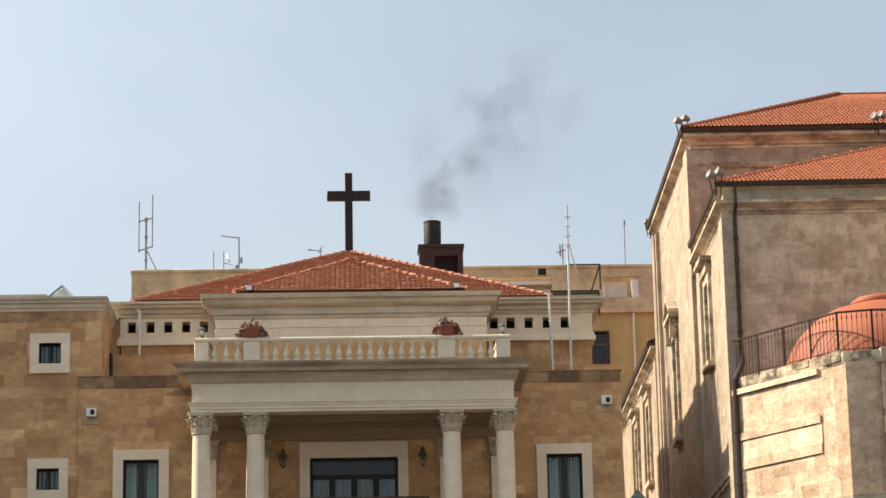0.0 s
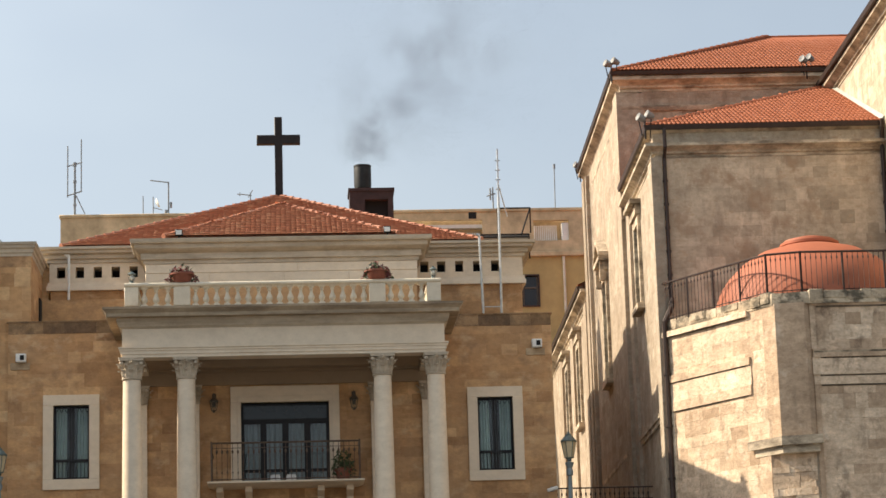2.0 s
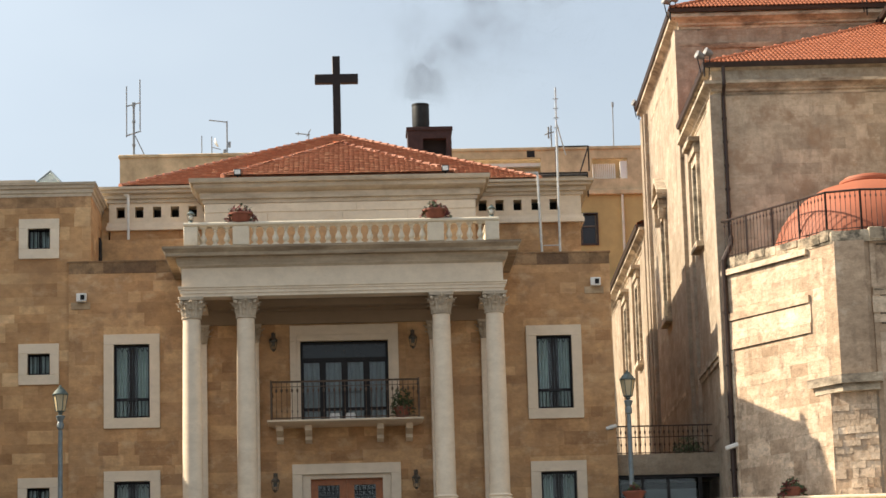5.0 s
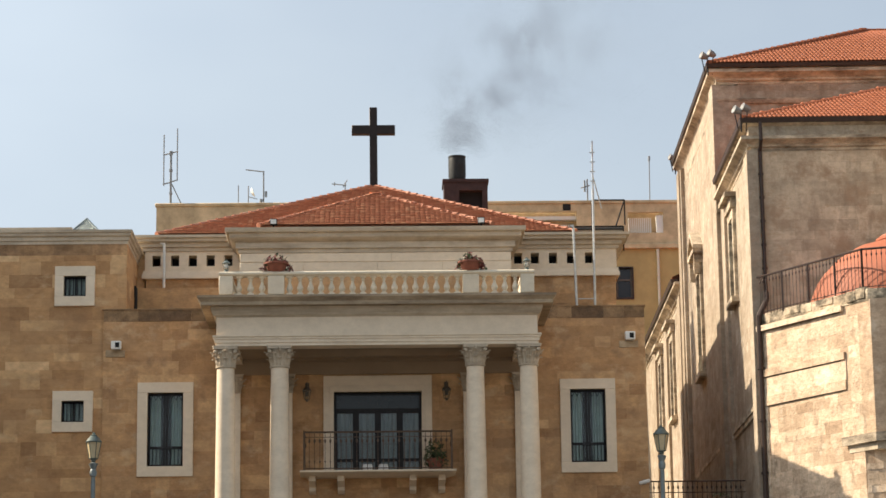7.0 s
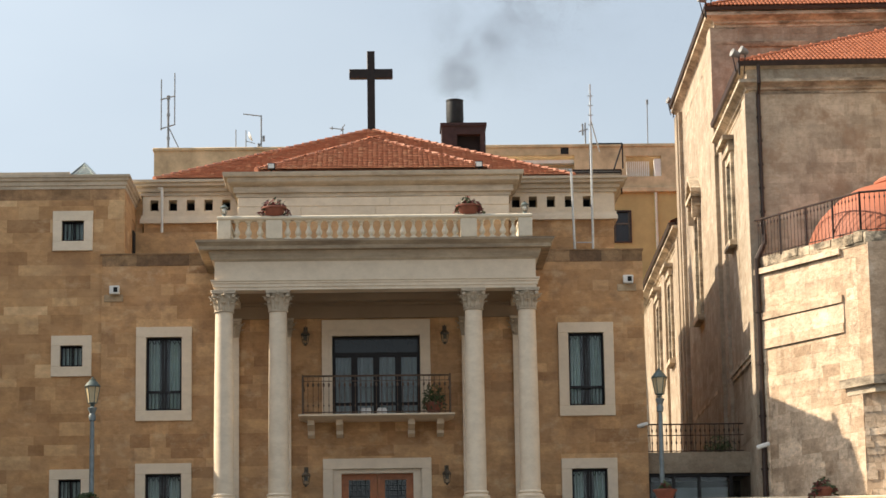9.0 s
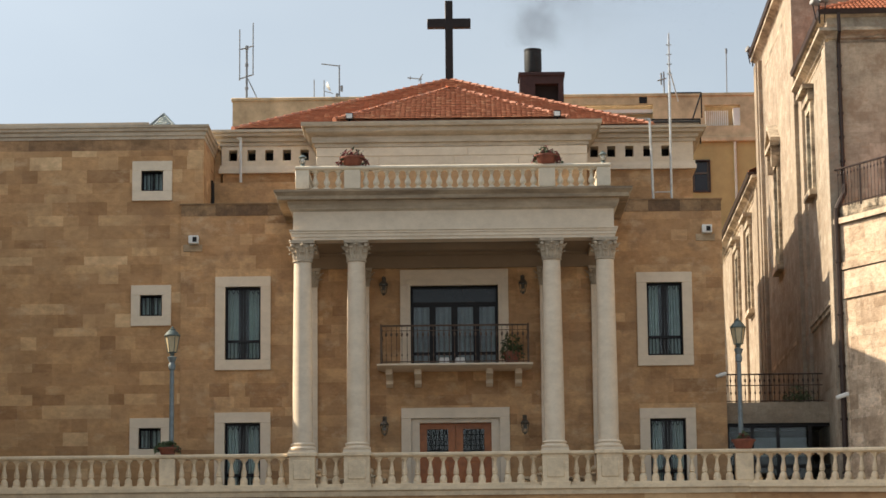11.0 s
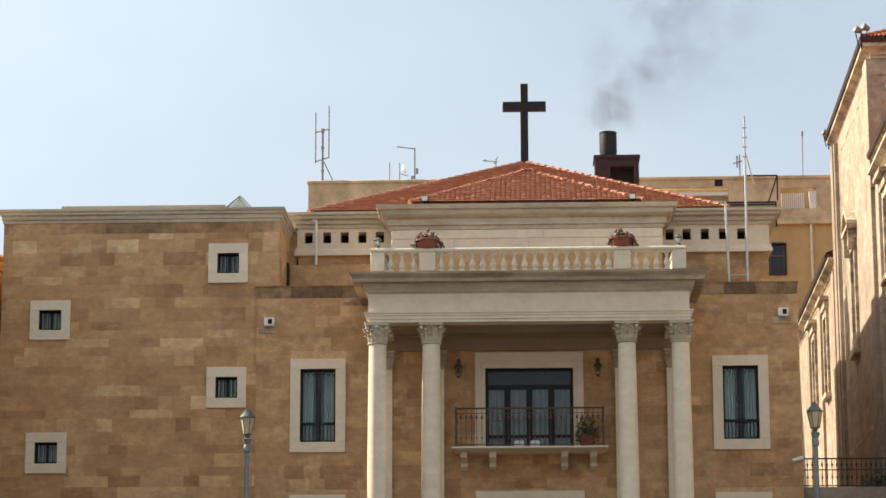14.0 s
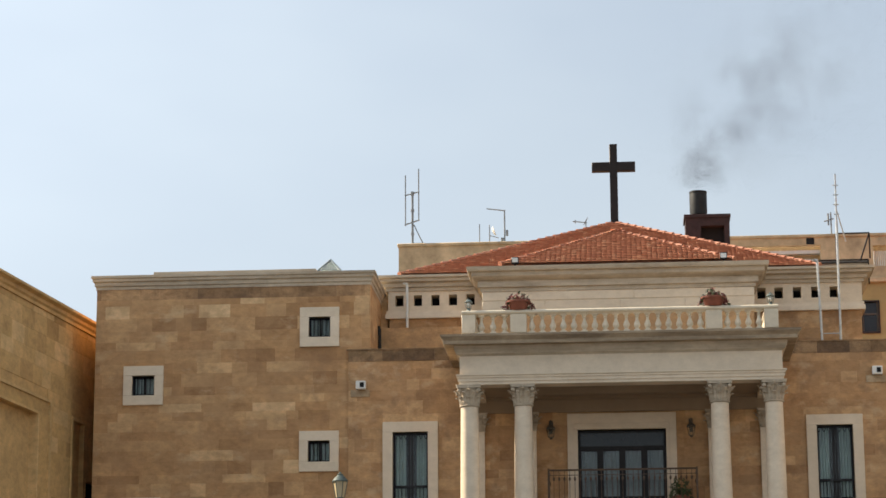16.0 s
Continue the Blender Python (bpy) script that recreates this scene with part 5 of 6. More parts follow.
# ---- low link between palace and church ----
link = thing("link_building", "low stone link with strip windows and a railed roof terrace", "building", pose(0, FRONT + 0.35, 0))
part("parapet", Mesh().box(6.43, 9.4, 0, 0.3, 7.08, 7.58), M_CHURCH, link)
part("wall", Mesh().box(6.43, 9.4, 0, 0.3, 0, 5.5), M_CHURCH, link)
part("roof_slab", Mesh().box(6.43, 9.4, 0.3, 8, 7.08, 7.3), M_ROOFING, link)
part("back_wall", Mesh().box(6.43, 9.4, 7.7, 8, 0, 7.08), M_CHURCH, link)
wf = part("window", sash(6.43, 9.2, 5.5, 7.08, 0.08, [7.06, 7.68, 8.45], [6.04], 0.08), M_IRON, link, "dark framed strip window")
part("pane", Mesh().box(6.43, 9.2, 0.12, 0.13, 5.58, 6.98), M_GLASS, wf)
part("room_dark", Mesh().box(6.43, 9.3, 2.2, 2.25, 5.4, 7.08), M_DARK, wf)
part("blind", Mesh().box(7.12, 8.4, 0.3, 0.32, 6.3, 6.75), M_CURTAIN_DIM, wf)
lr = Mesh()
BAR_LINK = bar_data(0.69, 0.009, [(0.54, 0.024, 2), (0.24, 0.022, 2)], M_RUST)
railing_run(link, [(6.46, 0.1), (8.8, 0.1)], 7.58, 0.69, 0.12, BAR_LINK, lr, ((0.69, 0.018), (0.42, 0.012), (0.04, 0.012)))
part("railing", lr, M_RUST, link)
shrub = thing("terrace_shrub", "dark green shrub on the link's terrace", "shrub", pose(8.3, FRONT + 1.2, 7.3))
part("foliage", leaf_clump((0, 0, 0.45), (0.42, 0.35, 0.34), 230, 0.06, 51), M_LEAF, shrub)
part("tub", Mesh().lathe([(0.2, 0), (0.24, 0.25), (0.22, 0.25)], 0, 0, 12), M_POT, shrub)

# ---- golden stone church at the left edge ----
lc = thing("golden_church", "golden sandstone building with recessed panels and moulded cornice", "building", pose(-15.9, 40.2, 0, 0, 0, 82.75))
LC_TOP = 13.62
lc_place, lc_turn = wall_frame(0, 0, 0)
lcw = Mesh()
wall_core(lcw, lc_place, 0, 24, 0, LC_TOP - 0.3, [(12.2, 15.86, 3, 10.75), (18.4, 19.25, 3, 10.98), (19.45, 21.2, 3, 9.6)], 0.12)
part("body", Mesh().box(0, 24, 0.12, 6, 0, LC_TOP - 0.3), M_GOLD, lc)
lc_wall = part("wall", lcw, M_GOLD, lc)
part("cornice", Mesh().sweep([(0, 0), (24, 0)], [(-0.3, LC_TOP - 0.3), (0.05, LC_TOP - 0.3), (0.05, LC_TOP - 0.22), (0.1, LC_TOP - 0.18), (0.1, LC_TOP - 0.1), (0.22, LC_TOP - 0.06), (0.22, LC_TOP), (-0.3, LC_TOP)]), M_GOLD, lc)
part("panel_frame", Mesh().prism([(11.5, -0.07), (16.6, -0.07), (16.6, 0), (11.5, 0)], 10.82, 11.118), M_GOLD, lc)
part("panel_frame", Mesh().box(15.93, 16.598, -0.07, 0, 3, 10.818), M_GOLD, lc)
part("arch_shade", Mesh().box(19.46, 21.2, 0.08, 0.115, 3, 9.59), M_DARK, lc)
for box in ((11.4, 16.72, -0.11, 0, 11.12, 11.19), (16.6, 16.72, -0.11, 0, 3, 11.12), (12.2, 15.92, -0.1, -0.002, 10.75, 10.81), (15.86, 15.92, -0.1, -0.002, 3, 10.75), (18.3, 19.3, -0.05, 0, 10.98, 11.05), (18.3, 18.38, -0.05, 0, 3, 10.98)):
    part("panel_moulding", Mesh().box(*box), M_GOLD, lc)

# ---- the old limestone church on the right: its own frame starts at the corner beside the palace ----
church = thing("limestone_church", "weathered limestone church with orange tiled roofs and a side terrace", "church", pose(8.849, 55.86, 0.032, 0, 0, -1.7) @ Matrix.Scale(0.98, 4))
CW = 5.64          # breadth between the corner and the great wall
DW = -3.9          # front of the great wall
A0, A1 = 6.2, 16.9  # nave block, near and far end
TOP_B, TOP_A = 16.9, 20.0


def side(x, y0):
    """A frame on a wall facing the palace: u runs towards the street from the far end y0."""
    return wall_frame(x, y0, -math.pi / 2)


# wing in front (B), nave (A), far low part (E), great wall (D)
bwall = Mesh()
pb, tb = side(0, A0)
win_b = (1.75, 2.55, 13.2, 15.3)
wall_core(bwall, pb, 0, A0, 0, TOP_B - 0.1, [win_b], 0.5)
wall_bs = part("side_wall", bwall, M_CHURCH, church)
wall_b = part("wall", Mesh().box(0.5, CW, 0, 0.5, 0, TOP_B - 0.1), M_CHURCH, church)
awall = Mesh()
pa, ta = side(-0.08, A1)
win_a = (4.6, 5.55, 12.5, 15.45)
wall_core(awall, pa, 0, A1 - A0, 0, TOP_A - 0.1, [win_a], 0.5)
wall_a = part("side_wall", awall, M_CHURCH, church)
wall_af = part("wall", Mesh().box(0.5, 9, A0, A0 + 0.5, 0, TOP_A - 0.1), M_CHURCH, church)
part("back_wall", Mesh().box(0.5, 9, A1 - 0.5, A1, 0, TOP_A - 0.1), M_CHURCH, church)
ewall = Mesh()
pe, te = side(-0.12, 33)
win_e = [(11.9, 12.8, 12.5, 15.0), (7.4, 8.3, 12.5, 15.0)]
wall_core(ewall, pe, 0, 33 - A1, 0, 16.1, win_e, 0.5)
wall_e = part("side_wall", ewall, M_CHURCH, church)
part("back_wall", Mesh().box(0.38, 6, 32.5, 33, 0, 16.1), M_CHURCH, church)
wall_ds = part("side_wall", Mesh().box(CW, CW + 0.6, DW, 12, 0, 19.55), M_CHURCH, church)
wall_d = part("great_wall", Mesh().box(CW + 0.6, CW + 12, DW, DW + 0.6, -0.1, 24), M_CHURCH_PALE, church)
part("side_wall", Mesh().box(CW + 11.4, CW + 12, DW + 0.6, 12, 0, 19.5), M_CHURCH, church)

for x0, x1, c, d, o in ((0.002, 0.8, 4, 18.28, 0.035), (0.002, 8, 18.28, 18.6, 0.05), (0.8, 8, 10.03, 10.34, 0.055), (0.8, 8, 9.83, 10.03, 0.03), (0.8, 0.98, 4, 9.83, 0.03), (0.8, 8, 10.5, 10.6, 0.03), (0.8, 0.9, 10.6, 18.28, 0.018)):
    part("panel_band", Mesh().box(CW + x0, CW + x1, DW - o, DW, c, d), M_CHURCH_PALE, church)

BIG = [(-0.4, 0.0), (0.02, 0.0), (0.02, 0.06), (0.08, 0.09), (0.08, 0.13), (0.16, 0.2), (0.26, 0.24), (0.26, 0.32), (-0.4, 0.32)]


def church_cornice(path, z, scale, label=""):
    return part("cornice", Mesh().sweep(path, [(o * scale if o > 0 else o, z + h * scale) for o, h in BIG]), M_CHURCH_TRIM, church, label)


church_cornice([(0, A0), (0, 0), (CW, 0)], 16.12, 1.0, "stained moulded stone cornice")
part("frieze", Mesh().sweep([(0, A0), (0, 0), (CW, 0)], [(-0.3, 16.44), (0.05, 16.44), (0.05, 16.85), (-0.3, 16.85)]), M_CHURCH, church)
church_cornice([(0, A1), (0, A0), (CW, A0)], 19.55, 1.15, "stained moulded stone cornice")
part("string_course", Mesh().sweep([(0, A1), (0, A0), (CW, A0)], [(-0.2, 19.0), (0.06, 19.0), (0.1, 19.08), (0.1, 19.14), (-0.2, 19.14)]), M_CHURCH_TRIM, church)
church_cornice([(-0.12, 33), (-0.12, A1), (0.6, A1)], 15.85, 1.1, "stained moulded stone cornice")
church_cornice([(CW, 8), (CW, DW), (CW + 11, DW)], 19.2, 1.0, "stained moulded stone cornice")


def gutter(path, z, r=0.1, out=0.2):
    m = Mesh().sweep(path, [(out, z - r), (out + 0.15, z - r), (out + 0.18, z + r), (out - 0.04, z + r)])
    part("gutter", m, M_RUST, church, "dark brown metal gutter")


gutter([(0, A0), (0, 0), (CW, 0)], 16.83, 0.055, 0.1)
gutter([(0, A1), (0, A0), (CW, A0)], 20.0, 0.05)
gutter([(-0.12, 33), (-0.12, A1)], 16.28, 0.06)
gutter([(CW, 8), (CW, DW)], 19.6, 0.05)

# pilasters on the sides
for box in ((-0.09, 0, 0.0, 0.85, 4, 16.12), (-0.09, 0, A0 - 0.75, A0, 4, 16.12), (-0.2, 0, A0 + 0.002, A0 + 0.9, 4, 19.56), (-0.2, -0.08, A1 - 1.3, A1, 4, 19.56), (-0.24, -0.2, A1 - 1.0, A1 - 0.3, 4, 19.56),
            (-0.2, 0.55, A0 - 0.08, A0, 16, 19.5), (-0.24, -0.12, A1 + 0.05, A1 + 0.9, 4, 15.85), (-0.22, -0.12, 22.2, 23.0, 4, 15.85), (-0.22, -0.12, 26.8, 27.6, 4, 15.85)):
    part("pilaster", Mesh().box(*box), M_CHURCH, church)
part("pilaster", Mesh().prism([(-0.12, 0), (-0.12, -0.09), (0.15, -0.09), (0.15, 0)], 4, 16.12), M_CHURCH, church)


def church_window(frame_of, h, hood, name="window"):
    """A tall window with a moulded frame and a hood; hood: 'gable' or 'flat'."""
    u0, u1, z0, z1 = h

    def slab(m, a, b, o0, o1, c, d):
        vs = [frame_of(u, o, z) for z in (c, d) for o in (o0, o1) for u in (a, b)]
        m.add(vs, [(0, 2, 3, 1), (4, 5, 7, 6), (0, 1, 5, 4), (2, 6, 7, 3), (0, 4, 6, 2), (1, 3, 7, 5)])

    m = Mesh()
    slab(m, u0 - 0.2, u0, -0.1, 0.1, z0, z1)
    slab(m, u1, u1 + 0.2, -0.1, 0.1, z0, z1)
    slab(m, u0 - 0.2, u1 + 0.2, -0.1, 0.1, z1, z1 + 0.22)
    win = part(name, m, M_CHURCH_TRIM, church, "tall shuttered church window with a stone hood")
    s = Mesh()
    slab(s, u0 - 0.28, u1 + 0.28, -0.1, 0.2, z0 - 0.14, z0)
    part("sill", s, M_CHURCH_TRIM, win)
    d = Mesh()
    slab(d, u0 - 0.36, u1 + 0.36, 0.0, 0.3, z1 + 0.48, z1 + 0.6)
    slab(d, u0 - 0.28, u1 + 0.28, 0.0, 0.16, z1 + 0.22, z1 + 0.48)
    if hood == "gable":
        c = (u0 + u1) / 2
        for o in (0.0, 0.3):
            d.v += [frame_of(u0 - 0.4, o, z1 + 0.6), frame_of(c, o, z1 + 1.1), frame_of(u1 + 0.4, o, z1 + 0.6), frame_of(u0 - 0.4, o, z1 + 0.72), frame_of(c, o, z1 + 1.24), frame_of(u1 + 0.4, o, z1 + 0.72)]
        k = len(d.v) - 12
        d.f += [tuple(k + i for i in f) for f in ((0, 3, 4, 1), (1, 4, 5, 2), (6, 7, 10, 9), (7, 8, 11, 10), (3, 9, 10, 4), (4, 10, 11, 5), (0, 1, 7, 6), (1, 2, 8, 7), (0, 6, 9, 3), (2, 5, 11, 8))]
        for u in (u0 - 0.22, u1 + 0.1):
            slab(d, u, u + 0.14, 0.1, 0.26, z1 - 0.1, z1 + 0.48)
    part("hood", d, M_CHURCH_TRIM, win)
    g = Mesh()
    slab(g, u0, u1, -0.3, -0.26, z0, z1)
    part("shutter", g, M_LEAD, win, "weathered grey shutter")
    for i in range(1, 8):
        b, z = Mesh(), z0 + (z1 - z0) * i / 8
        slab(b, u0, u1, -0.265, -0.24, z - 0.02, z + 0.02)
        part("slat", b, M_STEEL, win)
    b = Mesh()
    slab(b, (u0 + u1) / 2 - 0.03, (u0 + u1) / 2 + 0.03, -0.265, -0.23, z0, z1)
    part("meeting_stile", b, M_STEEL, win)


church_window(pb, win_b, "flat")
church_window(pa, win_a, "gable")
for h in win_e:
    church_window(pe, h, "flat")

# roofs
OV = 0.3
roof_b = Mesh()
OB = 0.2
RB = [(-OB, -OB, 16.86), (CW, -OB, 16.86), (CW, A0, 19.58), (-OB, A0, 16.86)]
roof_b.add(RB, [(0, 1, 2), (0, 2, 3)])
roof_b = part("roof", roof_b, M_TILE_NEW, church, "orange clay barrel-tiled lean-to hip roof")
ra = A0 - OV
RAP, RAR = (4.95, ra + 5.35, 22.58), (14.0, ra + 5.35, 22.58)
roof_a = Mesh().add([(-OV, ra, 20.05), (14, ra, 20.05), (14, A1 + OV, 20.05), (-OV, A1 + OV, 20.05), RAP, RAR], [(0, 1, 5, 4), (1, 2, 5), (2, 3, 4, 5), (3, 0, 4)])
roof_a = part("roof", roof_a, M_TILE_NEW, church, "orange clay barrel-tiled hipped roof")
part("roof", Mesh().add([(-0.45, A1, 16.4), (-0.45, 33, 16.4), (5, 33, 18.6), (5, A1, 18.6), (-0.45, A1, 16.37), (-0.45, 33, 16.37), (5, 33, 18.5), (5, A1, 18.5)], [(0, 1, 2, 3), (7, 6, 5, 4), (0, 4, 5, 1)]), M_TILE_NEW, church)
part("roof", Mesh().box(CW + 0.05, CW + 12, DW + 0.61, 12, 19.4, 19.62), M_ROOFING, church)
part("soffit", Mesh().sweep([(0, A0), (0, 0), (CW, 0)], [(0.04, 16.72), (0.2, 16.78), (0.2, 16.84), (0.0, 16.84), (0.0, 16.72)]), M_CHURCH_TRIM, church)
part("soffit", Mesh().sweep([(0, A1), (0, A0), (CW, A0)], [(0.0, 19.92), (0.3, 19.95), (0.3, 20.03), (-0.2, 20.03), (-0.2, 19.92)]), M_CHURCH_TRIM, church)
CT_W, CT_L = 0.11, 0.36
tiled(roof_b, (-OB, -OB, 16.89), (CW, -OB, 16.89), (0, A0 + OB, 2.72), in_tri([(-OB, -OB), (CW, -OB), (CW, A0)]), CT_W, CT_L, M_TILE_NEW, 200, 41, 0.36, 0.003)
tiled(roof_b, (-OB, A0, 16.89), (-OB, -OB, 16.89), (CW + OB, 0, 2.72), in_tri([(-OB, -OB + 0.6), (-OB, A0), (CW - 0.55, A0)]), CT_W, CT_L, M_TILE_NEW, 0, 42, 0.36, 0.003)
tiled(roof_a, (-OV, ra, 20.08), (13.9, ra, 20.08), (0, 5.35, 2.45), lambda x, y: x > -OV + (y - ra) and y < ra + 5.3, CT_W, CT_L, M_TILE_NEW, 100, 43, 0.36, 0.003)
ridge_tiles(roof_b, RB[0], RB[2], 0.085, M_TILE_NEW, 0.3, 0.02, 0.98)
ridge_tiles(roof_a, (-OV, ra, 20.06), RAP, 0.075, M_TILE_NEW, 0.3, 0.03, 0.98)
ridge_tiles(roof_a, RAP, RAR, 0.05, M_TILE_NEW, 0.3, 0.0)
part("flashing", Mesh().add([(CW - 0.02, -0.3, 16.86), (CW - 0.02, A0, 19.6), (CW - 0.02, A0, 19.72), (CW - 0.02, -0.3, 17.0), (CW - 0.08, -0.2, 16.93), (CW - 0.08, A0, 19.66)], [(0, 1, 2, 3), (3, 2, 5, 4)]), M_LEAD, church, "pale lead flashing")

# terrace bastion (C) with the dome
CF, CTOP = -3.5, 12.02
bastion = Mesh().prism([(0.0, -0.02), (1.9, -3.11), (2.85, CF), (CW, CF), (CW, -0.02)], -0.1, CTOP - 0.25)
bastion = part("bastion", bastion, M_CHURCH, church)
obl = Vector((2.0, -3.26)).normalized()
ob_angle = math.atan2(obl.y, obl.x)
po, to_ = wall_frame(0.0, -0.02, ob_angle)
L_OB = 3.63


def slab_on(m, fr, a, b, o0, o1, c, d):
    vs = [fr(u, o, z) for z in (c, d) for o in (o0, o1) for u in (a, b)]
    return m.add(vs, [(0, 2, 3, 1), (4, 5, 7, 6), (0, 1, 5, 4), (2, 6, 7, 3), (0, 4, 6, 2), (1, 3, 7, 5)])


pf, tf = wall_frame(2.85, CF, 0)
pier = Mesh().prism([tuple(po(3.6, 0.021, 0))[:2], tuple(po(4.03, 0.021, 0))[:2], (2.74, -3.62), (2.9, CF), (2.3, -2.9)], 8.75, CTOP - 0.24)
part("corner_pier", pier, M_BASTION, bastion)
corb = Mesh().prism([(1.45, -2.6), (2.06, -3.6), (2.95, -3.84), (3.0, -3.4), (2.2, -2.8)], 8.55, 8.75).prism([(1.6, -2.7), (2.1, -3.5), (2.9, -3.7), (2.95, -3.4), (2.2, -2.8)], 8.38, 8.55)
part("corbel", corb, M_CHURCH_TRIM, bastion, "blackened moulded stone corbel")
CFW = CW - 2.85
# sunk panels: the strips and bands that stand round them
for fr, u0, u1, c, d, o in ((po, 0.0, 3.12, 11.64, 11.77, 0.1), (po, 0.0, 0.15, 10.7, 11.64, 0.06), (po, 0.0, 3.12, 10.53, 10.7, 0.08), (po, 0.0, 3.14, 10.06, 10.53, 0.045),
                            (po, 0.0, 3.12, 9.84, 10.06, 0.06), (po, 0.0, 0.3, 5, 9.84, 0.045),
                            (pf, 0.02, CFW, 11.7, 11.77, 0.06), (pf, 0.02, 0.14, 10.7, 11.7, 0.05), (pf, CFW - 0.14, CFW, 10.7, 11.7, 0.05), (pf, 0.04, CFW - 0.12, 10.52, 10.7, 0.10), (pf, 0.02, CFW, 10.12, 10.52, 0.075),
                            (pf, 0.04, CFW, 9.9, 10.12, 0.05), (pf, 0.04, 0.15, 6.5, 9.9, 0.045), (pf, CFW - 0.14, CFW, 6.5, 9.9, 0.045)):
    part("moulding", slab_on(Mesh(), fr, u0, u1, 0, o, c, d), M_BASTION, bastion)
    # thin dark strip below each long moulding paints its shadow line and stain
    if u1 - u0 > 1:
        part("drip_edge", slab_on(Mesh(), fr, u0 + 0.16, u1 - 0.14, 0, o * 0.75, c - (0.034 if fr is pf else 0.022), c - 0.002), M_SHADOW_LINE, bastion, "dark strip for shadow and stain under the moulding")
part("stained_ledge", slab_on(Mesh(), pf, 0.05, CFW - 0.1, 0, 0.106, 10.62, 10.66), M_MOSS, bastion)
cop = Mesh().sweep([(0.0, -0.02), (2.06, -3.42), (2.8, -3.62), (CW, CF - 0.06)], [(-0.45, CTOP - 0.27), (0.012, CTOP - 0.27), (0.015, CTOP - 0.06), (0.0, CTOP), (-0.45, CTOP)])
part("coping", cop, M_MOSS, bastion, "blackened rough stone coping")
cop_rng = random.Random(5)
for (ax, ay), (bx, by) in (((0.05, -0.05), (2.02, -3.36)), ((2.86, -3.62), (CW, CF - 0.06))):
    a, b, s = Vector((ax, ay)), Vector((bx, by)), 0.0
    ln, ang = (b - a).length, math.atan2(by - ay, bx - ax)
    while s < ln - 0.1:
        w = min(cop_rng.uniform(0.25, 0.6), ln - s)
        p = a.lerp(b, s / ln)
        hi = cop_rng.uniform(0.03, 0.07)
        part("coping_stone", Mesh().soft_box(0.002, w - 0.002, -0.022 - cop_rng.uniform(0, 0.025), 0.3, -0.12 - cop_rng.uniform(0, 0.1), hi, 0.012), M_MOSS, bastion, m=pose(p.x, p.y, CTOP - 0.02, 0, 0, math.degrees(ang)))
        s += w

dome = Mesh()
DR, DZ = 2.33, 11.78
prof = [(DR, DZ), (DR, DZ + 0.15), (DR * 0.985, DZ + 0.42), (DR * 0.93, DZ + 0.74), (DR * 0.84, DZ + 1.04), (DR * 0.7, DZ + 1.36), (DR * 0.52, DZ + 1.62), (0.8, DZ + 1.74), (0.68, DZ + 1.78), (0.7, DZ + 1.8), (0.7, DZ + 1.86), (0.6, DZ + 1.88)]
dome.lathe(prof, 3.42, -1.15, 40)
dome = part("dome", dome, M_DOME, church, "low orange painted dome")
part("dome_cap", Mesh().lathe([(0.64, DZ + 1.86), (0.6, DZ + 1.93), (0.3, DZ + 2.01), (0.05, DZ + 2.03)], 3.42, -1.15, 24), M_DOME, dome)

railing = thing("terrace_railing", "brown iron railing with pointed bars round the church terrace", "railing", church.matrix_basis.copy())
rr = [(0.0, -0.06), (2.0, -3.2), (2.75, -3.45), (CW + 0.0, CF + 0.12)]
frame_mesh = Mesh()
BAR_CH = bar_data(0.93, 0.0075, [(0.82, 0.02, 2.2)], M_RUST)
railing_run(railing, rr, CTOP + 0.0, 0.95, 0.12, BAR_CH, frame_mesh, ((0.95, 0.026), (0.08, 0.011)))
for (ax, ay), (bx, by) in zip(rr, rr[1:]):
    a, b = Vector((ax, ay)), Vector((bx, by))
    k = max(1, round((b - a).length / 0.9))
    for i in range(k + 1):
        p = a.lerp(b, i / k)
        part("post", Mesh().tube((*p, CTOP - 0.02), (*p, CTOP + 0.97), 0.027, 6), M_RUST, railing)
part("frame", frame_mesh, M_RUST, railing)

box = thing("terrace_box", "small wooden box on the church terrace", "box", church.matrix_basis @ pose(5.05, -2.9, CTOP - 0.25))
part("body", Mesh().soft_box(-0.17, 0.17, -0.15, 0.15, 0, 0.42), M_WOOD, box)


def pipe(points, r, label, pname="drainpipe"):
    d = thing(pname, label, "drainpipe", church.matrix_basis.copy(), "church drainpipes")
    m = Mesh()
    for a, b in zip(points, points[1:]):
        m.tube(a, b, r, 8)
    part("pipe", m, M_RUST, d)
    a, b = Vector(points[-2]), Vector(points[-1])
    clamp = Mesh().tube((0, 0, -0.03), (0, 0, 0.03), r * 1.4, 8).data("pipe_clamp", M_RUST)
    for i in range(1, 6):
        put("pipe_clamp", clamp, d, Matrix.Translation(a.lerp(b, i / 6)))


